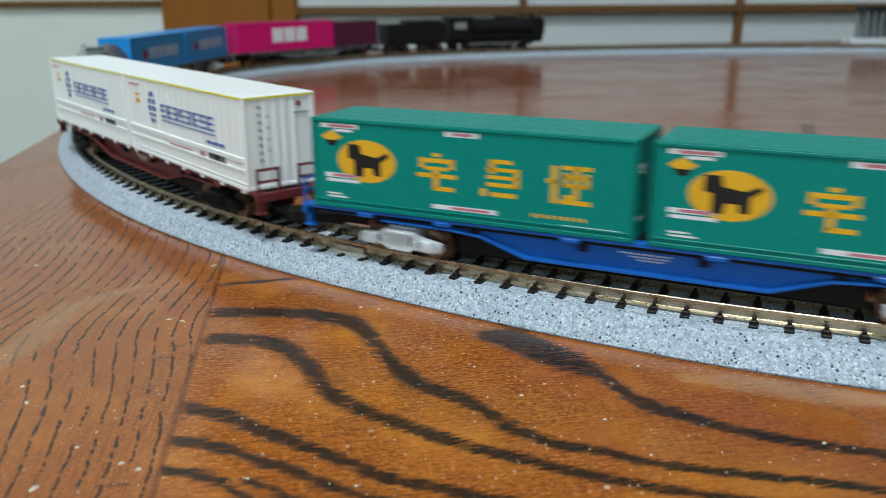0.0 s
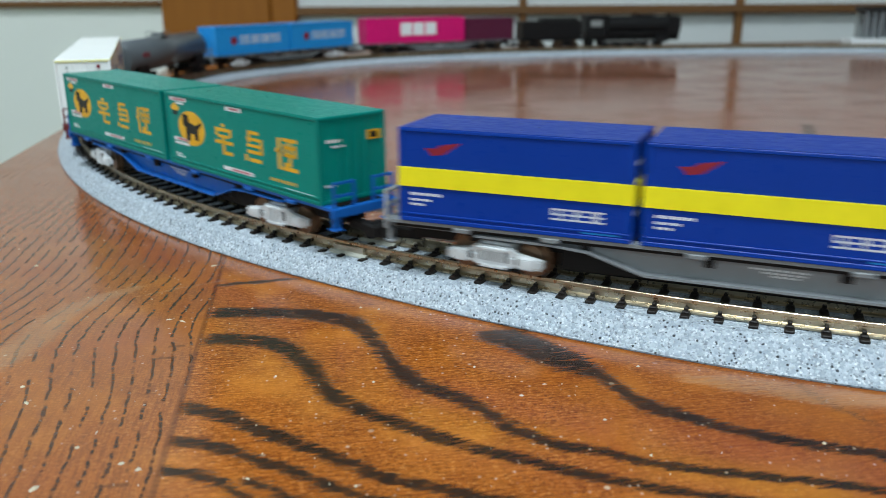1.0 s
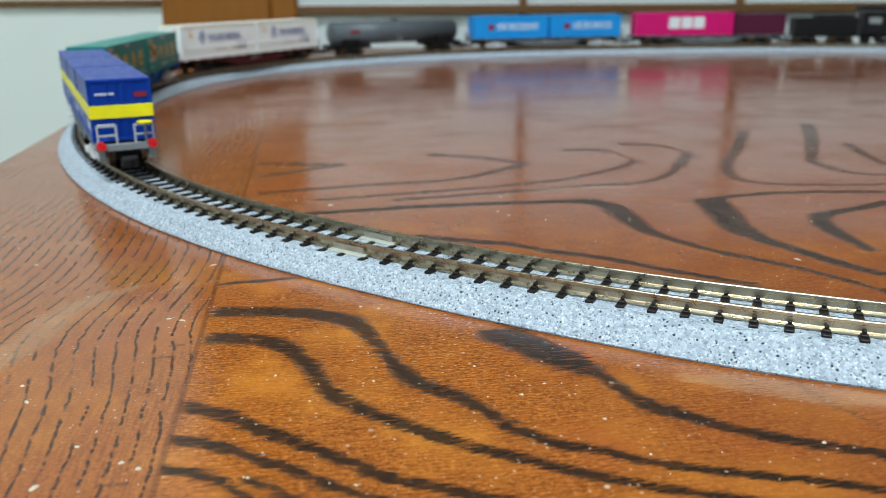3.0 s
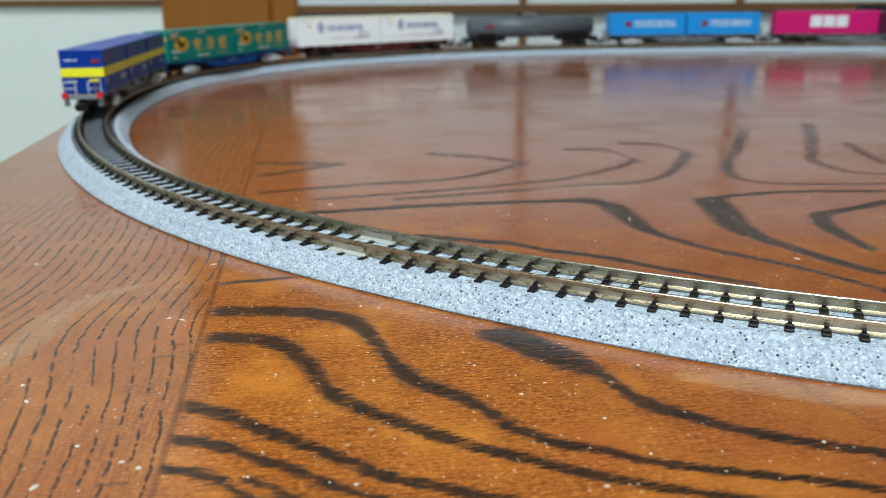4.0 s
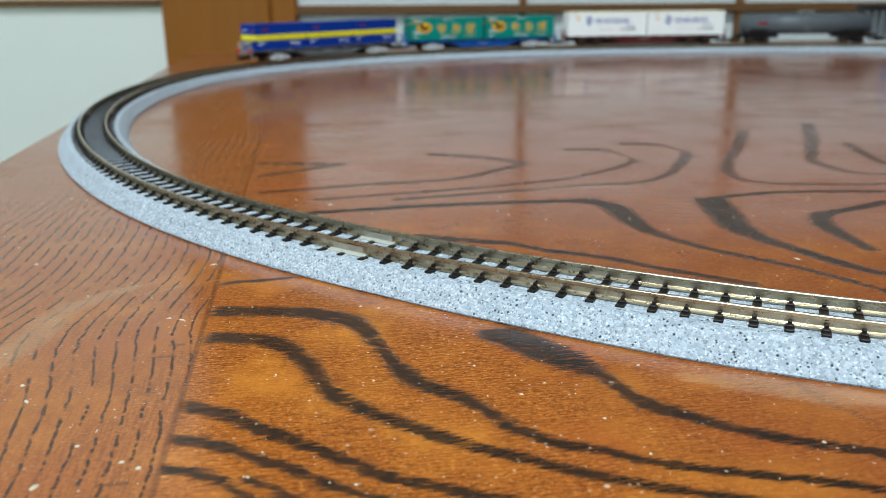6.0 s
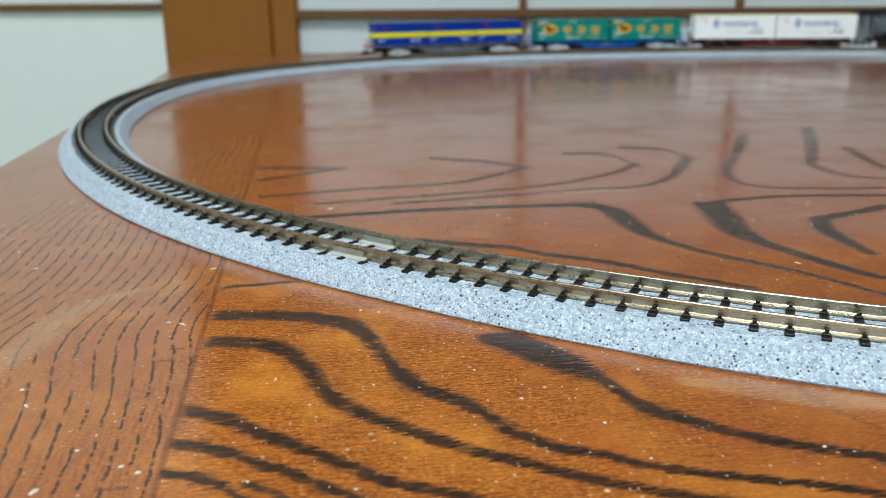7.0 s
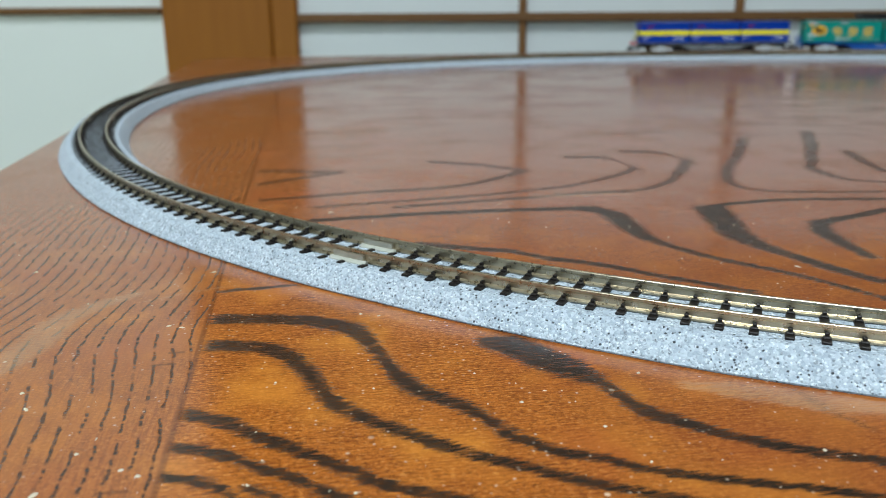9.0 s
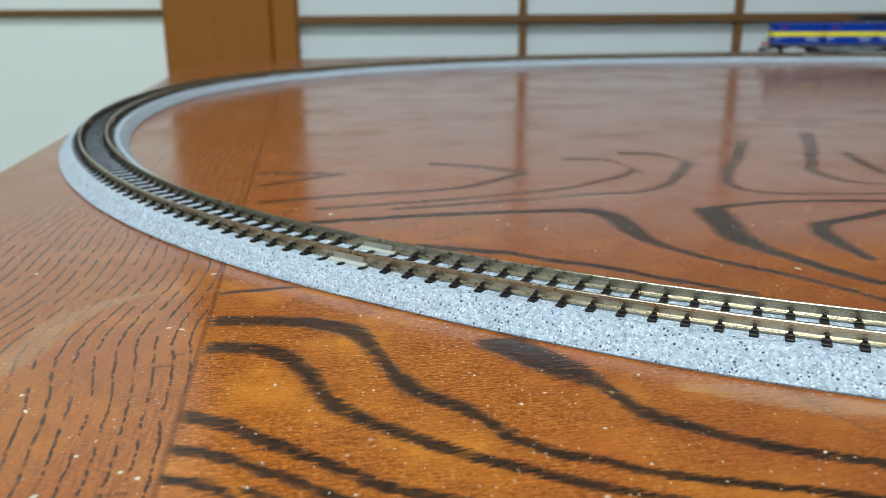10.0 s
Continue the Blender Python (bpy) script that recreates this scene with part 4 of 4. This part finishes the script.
def blue_car(rel):
    half = 45.5
    flat_car(rel, 133, FRAME_GREY, "grey flat wagon with tail lamps carrying blue containers", BOGIE_GREY, "pale grey bogie", rails=RAILING_GREY, tail=True)
    for x in (43.1, 0, -43.1):
        c = Box("deep blue container with a broad yellow band", rel, half, x, 41.6, 16.9, NAVY, NAVY_DARK)
        bm = bmesh.new()
        l, w = c.l / 2, c.w / 2
        for side in (-1, 1):
            box(bm, -l - 0.02, l + 0.02, *sorted((side * (w - 0.3), side * (w + 0.02))), 0.38 * c.h, 0.585 * c.h)
            box(bm, *sorted((side * (l - 0.3), side * (l + 0.17))), -w + 0.25, w - 0.25, 0.38 * c.h, 0.585 * c.h)
        mm("yellow_band", bm, YELLOW, c.ob, "yellow band")
        c.shape("emblem", PRINT_RED, [(0.120, 0.79), (0.165, 0.795), (0.20, 0.835), (0.285, 0.865), (0.245, 0.80), (0.205, 0.735), (0.150, 0.715), (0.140, 0.755)], "red wing-shaped emblem")
        c.marks("lettering", PRINT_WHITE, words(0.05, 0.20, 0.285, 0.315, 8) + words(0.05, 0.15, 0.225, 0.25, 5) + words(0.05, 0.12, 0.175, 0.20, 3), "small white lettering")
        c.marks("lettering", PRINT_WHITE, glyphs(0.675, 0.895, 0.165, 0.285, 6, 0.2, 0.16), "white lettering as plain bars")
        c.marks("label_strip", SKY_BLUE, [(0.80, 0.95, 0.055, 0.095)], "pale blue strip")
        c.ends("lettering", PRINT_WHITE, words(0.12, 0.42, 0.745, 0.785, 7) + words(0.10, 0.36, 0.25, 0.29, 6), "white lettering")
        c.ends("emblem", PRINT_RED, [(0.72, 0.92, 0.70, 0.78)], "red emblem")


def white_car(rel):
    half = 48.5
    flat_car(rel, 139, FRAME_RED, "dark red flat wagon carrying two white containers", BOGIE_BLACK, "black bogie", belly=True, rails=FRAME_RED)
    for x in (34.3, -34.3):
        c = Box("white ribbed container with navy lettering and yellow edge", rel, half, x, 67.2, 19.4, WHITE, WHITE, ribs=3.4)
        bm = bmesh.new()
        l, w, h = c.l / 2, c.w / 2, c.h
        for side in (-1, 1):
            box(bm, -l + 0.4, l - 0.4, *sorted((side * (w - 0.3), side * (w + 0.02))), h - 0.62, h - 0.22)
        for d in (-1, 1):
            box(bm, *sorted((d * (l - 0.3), d * (l + 0.02))), -w + 0.4, w - 0.4, h - 0.62, h - 0.22)
        mm("yellow_edge", bm, YELLOW, c.ob, "thin yellow edge stripe")
        bm = bmesh.new()
        for side in (-1, 1):
            box(bm, -l + 1.2, l - 1.2, *sorted((side * (w - 0.3), side * (w + 0.12))), 0.30 * h, 0.355 * h, 0.1)
            box(bm, -l + 1.2, l - 1.2, *sorted((side * (w - 0.3), side * (w + 0.05))), 0.20 * h, 0.23 * h, 0.08)
        mm("side_rail", bm, WHITE, c.ob)
        c.shape("emblem", PRINT_SLATE, oval(0.262, 0.64, 0.036, 0.20, 24), "oval navy emblem of level bars", 0.28)
        c.marks("emblem", WHITE, [(0.22, 0.305, z, z + 0.022) for z in (0.50, 0.57, 0.66, 0.75)] + [(0.258, 0.266, 0.50, 0.78)], "", 0.30)
        c.marks("lettering", PRINT_SLATE, glyphs(0.345, 0.79, 0.55, 0.71, 8, 0.22, 0.16) + [(0.345, 0.79, 0.505, 0.517)] + words(0.72, 0.86, 0.40, 0.435, 6), "navy lettering as plain bars", 0.27)
        c.marks("label_strip", AMBER, [(0.105, 0.145, 0.66, 0.71), (0.10, 0.14, 0.75, 0.78)], "small orange labels", 0.27)
        c.marks("label_strip", PRINT_PINK, [(0.04, 0.15, 0.885, 0.90), (0.66, 0.70, 0.20, 0.28), (0.40, 0.58, 0.245, 0.257)], "small red labels", 0.28)
        c.ends("hinge", STEEL, [(0.20, 0.235, 0.30 + k * 0.08, 0.335 + k * 0.08) for k in range(8)] + [(0.32, 0.34, 0.40 + k * 0.12, 0.43 + k * 0.12) for k in range(4)], "small grey hinges and catches", 0.14)
        c.ends("label_strip", PRINT_RED, [(0.74, 0.80, 0.86, 0.91)], "small red label", 0.14)
        c.ends("label_strip", STEEL, words(0.70, 0.92, 0.78, 0.80, 5), "small grey lettering", 0.14)
        bm = bmesh.new()
        for side in (-1, 1):
            for k in range(7):
                x = -l + 2.5 + k * (2 * l - 5) / 6
                box(bm, x - 0.8, x + 0.8, *sorted((side * (w - 0.5), side * (w - 0.05))), -0.75, 0.3, 0.08)
        mm("foot", bm, WHITE, c.ob, "white corner and side feet")
        c.marks("label_strip", PRINT_BLACK, words(0.73, 0.86, 0.20, 0.30, 4), "dark label", 0.28)


def sky_blue_car(rel):
    half = 46.0
    flat_car(rel, 134, FRAME_GREY, "grey flat wagon carrying two sky blue containers", BOGIE_GREY, "pale grey bogie", rails=FRAME_GREY)
    for x in (32.8, -32.8):
        c = Box("sky blue container with white lettering and red dot", rel, half, x, 63.6, 17.6, SKY_BLUE, SKY_BLUE)
        c.shape("emblem", PRINT_RED, oval(0.235, 0.50, 0.045, 0.15, 20), "red dot")
        c.marks("lettering", PRINT_WHITE, glyphs(0.32, 0.88, 0.38, 0.66, 8), "white lettering as plain bars")


def pink_car(rel):
    half = 46.0
    flat_car(rel, 134, FRAME_GREY, "grey flat wagon carrying a magenta and maroon container", BOGIE_BLACK, "black bogie")
    c = Box("long magenta container with white block lettering", rel, half, -22.0, 84.0, 18.6, PINK, PINK, ribs=3.2)
    c.marks("lettering", PRINT_WHITE, [(0.34, 0.45, 0.30, 0.80), (0.465, 0.575, 0.30, 0.80), (0.59, 0.70, 0.30, 0.80)], "three white block shapes", 0.27)
    Box("dark maroon container, shorter and unmarked", rel, half, 43.5, 44.0, 17.2, MAROON, MAROON, ribs=3.2)


def tank_wagon(rel):
    half = 40.0
    car = thing("tank_wagon", "dark grey tank wagon on black bogies", "railway wagon", group="wagons of the train")
    bm = rod(bmesh.new(), (-53, 0, 16.2), (53, 0, 16.2), 8.3, 40)
    for d in (-1, 1):
        bmesh.ops.create_uvsphere(bm, u_segments=32, v_segments=12, radius=8.3, matrix=Matrix.Translation((d * 53, 0, 16.2)) @ Matrix.Diagonal((0.22, 1, 1, 1)))
    mm("tank", bm, TANK_GREY, car, smooth=True)
    mm("dome", rod(bmesh.new(), (0, 0, 23.5), (0, 0, 26.2), 3.6, 24), TANK_GREY, car)
    bm = box(bmesh.new(), -6, 6, -4.4, 4.4, 24.4, 24.8)
    for y in (-4.2, 4.2):
        for x in (-5.5, 5.5):
            rod(bm, (x, y, 24.6), (x, y, 27.0), 0.25, 6)
        rod(bm, (-5.5, y, 27.0), (5.5, y, 27.0), 0.25, 6)
    mm("walkway", bm, STEEL, car)
    for side in (-1, 1):
        mm("ladder", rod(rod(bmesh.new(), (-1.4, side * 8.6, 8), (-1.4, side * 6, 24), 0.25, 6), (1.4, side * 8.6, 8), (1.4, side * 6, 24), 0.25, 6), STEEL, car)
        bm = box(bmesh.new(), -42, -34, *sorted((side * 8.2, side * 8.5)), 16.2, 18.4)
        mm("label_plate", bm, PRINT_RED, car, "small red plate")
    for d in (-1, 1):
        bm = box(bmesh.new(), *sorted((d * 24, d * 58)), -7.0, 7.0, 5.2, 8.2, 0.3)
        box(bm, *sorted((d * 34, d * 48)), -7.6, 7.6, 8.0, 12.5, 0.5)
        mm("underframe", bm, FRAME_DARK, car)
        bogie(car, d * half, rel, half, BOGIE_BLACK, "black bogie")
        coupler(car, d * 59, d)
    RUNNING.append((car, rel, Matrix(), half))


def steam_locomotive(rel, rel_tender):
    loco = thing("steam_locomotive", "black steam locomotive with boiler and cab", "locomotive")
    bm = rod(bmesh.new(), (-22, 0, 17.5), (38, 0, 17.3), 7.4, 32)
    rod(bm, (28, 0, 17.3), (41, 0, 17.3), 7.7, 32)
    mm("boiler", bm, LOCO_BLACK, loco, smooth=False)
    mm("chimney", rod(rod(bmesh.new(), (33, 0, 23), (33, 0, 27), 1.9, 16), (33, 0, 26.6), (33, 0, 27.4), 2.3, 16), LOCO_BLACK, loco)
    bm = rod(bmesh.new(), (4, 0, 22), (4, 0, 26.4), 3.4, 20)
    box(bm, 0, 20, -3.2, 3.2, 22, 26.0, 1.2, 2)
    mm("dome", bm, LOCO_BLACK, loco)
    bm = box(bmesh.new(), -42, -24, -8.6, 8.6, 8.5, 24.5, 0.4)
    box(bm, -43, -22, -9.0, 9.0, 24.4, 26.2, 0.7, 2)
    mm("cab", bm, LOCO_BLACK, loco)
    for side in (-1, 1):
        mm("cab_window", box(bmesh.new(), -38, -28, *sorted((side * 8.5, side * 8.75)), 17, 22, 0.1), STEEL, loco)
        bm = box(bmesh.new(), -22, 40, *sorted((side * 5.0, side * 8.8)), 9.8, 12.4, 0.15)
        rod(bm, (-22, side * 8.4, 14.8), (38, side * 8.4, 14.8), 0.3, 6)
        mm("running_board", bm, LOCO_BLACK, loco, "black running board with handrail")
        for x in (-24, -12.5, -1, 10.5):
            bm = rod(bmesh.new(), (x, side * 4.2, 5.0), (x, side * 5.4, 5.0), 5.0, 24)
            mm("driving_wheel", bm, LOCO_BLACK, loco)
        for x in (24, -37):
            mm("carrying_wheel", rod(bmesh.new(), (x, side * 4.2, 3.1), (x, side * 5.4, 3.1), 3.1, 20), LOCO_BLACK, loco)
        mm("cylinder", rod(bmesh.new(), (19, side * 7.2, 6.2), (30, side * 7.2, 6.2), 2.6, 16), LOCO_BLACK, loco)
        mm("side_rod", box(bmesh.new(), -25, 20, *sorted((side * 5.6, side * 6.2)), 4.4, 5.4, 0.15), STEEL, loco)
        bm = box(bmesh.new(), 30, 41, *sorted((side * 8.2, side * 8.6)), 12, 24, 0.1)
        mm("smoke_deflector", bm, LOCO_BLACK, loco)
    mm("frame", box(bmesh.new(), -42, 42, -3.6, 3.6, 5.0, 11.5, 0.3), LOCO_BLACK, loco)
    RUNNING.append((loco, rel, Matrix(), 18.0))
    tender = thing("tender", "black coal tender behind the steam locomotive", "tender")
    bm = box(bmesh.new(), -26, 26, -8.4, 8.4, 8.2, 22.0, 0.5, 2)
    mm("tank", bm, LOCO_BLACK, tender)
    bm = box(bmesh.new(), -8, 24, -6.8, 6.8, 21.5, 24.5, 1.4, 2)
    mm("coal", bm, PRINT_BLACK, tender)
    mm("frame", box(bmesh.new(), -27, 27, -7.6, 7.6, 6.2, 8.2, 0.2), LOCO_BLACK, tender)
    for d in (-1, 1):
        bogie(tender, d * 15, rel_tender, 15.0, BOGIE_BLACK, "black bogie")
    coupler(tender, -28, -1)
    RUNNING.append((tender, rel_tender, Matrix(), 15.0))


def wire_rack():
    """Grey slotted rack standing on the table beyond the track."""
    rack = thing("wire_rack", "grey metal rack with upright slots behind the track", "rack", pose(0.407, 0.835, 0, 0, 0, 2))
    part("base", box(bmesh.new(), -0.012, 0.13, -0.012, 0.012, 0.0, 0.006, 0.001), PRINT_WHITE, rack)
    part("back", box(bmesh.new(), 0, 0.13, 0.006, 0.009, 0.006, 0.034, 0.001), STEEL, rack)
    for i in range(18):
        x = 0.004 + i * 0.0072
        part("slat", box(bmesh.new(), x, x + 0.0028, -0.004, 0.002, 0.006, 0.032, 0.0005), FRAME_GREY, rack)
    part("top_bar", box(bmesh.new(), -0.002, 0.132, -0.006, 0.010, 0.032, 0.036, 0.001), PRINT_BLACK, rack)


def crumbs():
    """Pale crumbs and grains of dust strewn over the near part of the table."""
    rng = random.Random(7)
    verts, faces = [], []
    for i in range(420):
        x, y = rng.uniform(-0.11, 0.11), 0.07 + 0.17 * rng.random() ** 1.3
        size = rng.choice((0.00005, 0.00006, 0.00008, 0.0001, 0.0001, 0.00013, 0.00016, 0.00024))
        stretch, turn = rng.uniform(1.0, 1.7) if i % 14 else 4.0, rng.uniform(0, 6.28)
        k = len(verts)
        for a in range(6):
            q = a * math.pi / 3
            dx, dy = size * stretch * math.cos(q) * rng.uniform(0.7, 1.2), size * math.sin(q) * rng.uniform(0.7, 1.2)
            verts.append((x + dx * math.cos(turn) - dy * math.sin(turn), y + dx * math.sin(turn) + dy * math.cos(turn), -0.00002))
        verts.append((x, y, size * 0.9))
        faces += [(k + a, k + (a + 1) % 6, k + 6) for a in range(6)]
    # the larger chips, in millimetres: place, half length, half width, turn
    for x, y, a, b, turn in ((-48.1, 135.4, 0.70, 0.28, 0.2), (-45.6, 134.6, 0.80, 0.28, -0.3), (-61.6, 109.8, 0.42, 0.38, 0.0), (-58.7, 104.9, 1.00, 0.30, -0.9), (-46.5, 92.8, 0.40, 0.34, 0.0), (-39.5, 89.0, 0.45, 0.38, 0.3), (-37.0, 87.7, 0.42, 0.40, 0.0), (-47.8, 83.8, 0.90, 0.45, 1.2), (-10.3, 83.9, 0.32, 0.30, 0.0), (-85.6, 165.7, 0.60, 0.45, 0.0), (-15.0, 140.6, 0.45, 0.32, 0.0), (29.7, 115.4, 0.40, 0.32, 0.4), (48.1, 92.7, 0.40, 0.32, 0.0)):
        k = len(verts)
        for i in range(7):
            q = i * math.tau / 7
            dx, dy = a * math.cos(q) * rng.uniform(0.7, 1.1), b * math.sin(q) * rng.uniform(0.7, 1.1)
            verts.append(((x + dx * math.cos(turn) - dy * math.sin(turn)) / 1000, (y + dx * math.sin(turn) + dy * math.cos(turn)) / 1000, -0.00002))
        verts.append((x / 1000, y / 1000, b * 0.0007))
        faces += [(k + i, k + (i + 1) % 7, k + 7) for i in range(7)]
    mesh = bpy.data.meshes.new("crumbs")
    mesh.from_pydata(verts, [], faces)
    mesh.materials.append(paint("crumb", (0.62, 0.54, 0.40), 0.8, 0, 0.2))
    tagged(new("crumbs", mesh), "pale crumbs and dust lying on the table", "dust", kind="stuff")


crumbs()
blue_car(-68.9)
green_car(72.7)
white_car(218.0)
tank_wagon(358.0)
sky_blue_car(493.0)
pink_car(636.0)
steam_locomotive(809.0, 736.0)
wire_rack()
track_sections()

# ---- motion ----
SPEED = 0.11915
BLUE_FRONT = 0.0678       # where the last wagon's front end stands at 0 s, along the loop


def run(t):
    """How far the train has gone at t seconds; it picks up a little at the start and runs slightly unevenly."""
    later = max(0.0, t - 2.5)
    sway = 0.0022 * later - 0.00043 * later * later + 0.011 * math.exp(-((t - 5.15) / 0.8) ** 2) - 0.004 * math.exp(-((t - 7.6) / 0.8) ** 2)
    return BLUE_FRONT + SPEED * t - 0.002 * math.exp(-t / 0.35) + sway


def car_pose(s, half):
    """Pose of a vehicle on the rails: both bogie pivots on the centre line."""
    a, b = on_track(s + half), on_track(s - half)
    return pose((a[0] + b[0]) / 2, (a[1] + b[1]) / 2, RAIL_TOP, 0, 0, math.degrees(math.atan2(a[1] - b[1], a[0] - b[0])))


def motions():
    times = [i * 0.25 for i in range(41)]
    for ob, rel, seat, half in RUNNING:
        walk(ob, [(t, car_pose(run(t) + rel * 0.001, half * 0.001) @ seat) for t in times])
    for ob, rel, x, half in TURNING:
        rows = []
        for t in times:
            s = run(t) + rel * 0.001
            car = car_pose(s, half * 0.001)
            px, py, h = on_track(s + x * 0.001)
            rows.append((t, car.inverted() @ pose(px, py, RAIL_TOP, 0, 0, math.degrees(h))))
        walk(ob, rows)


motions()
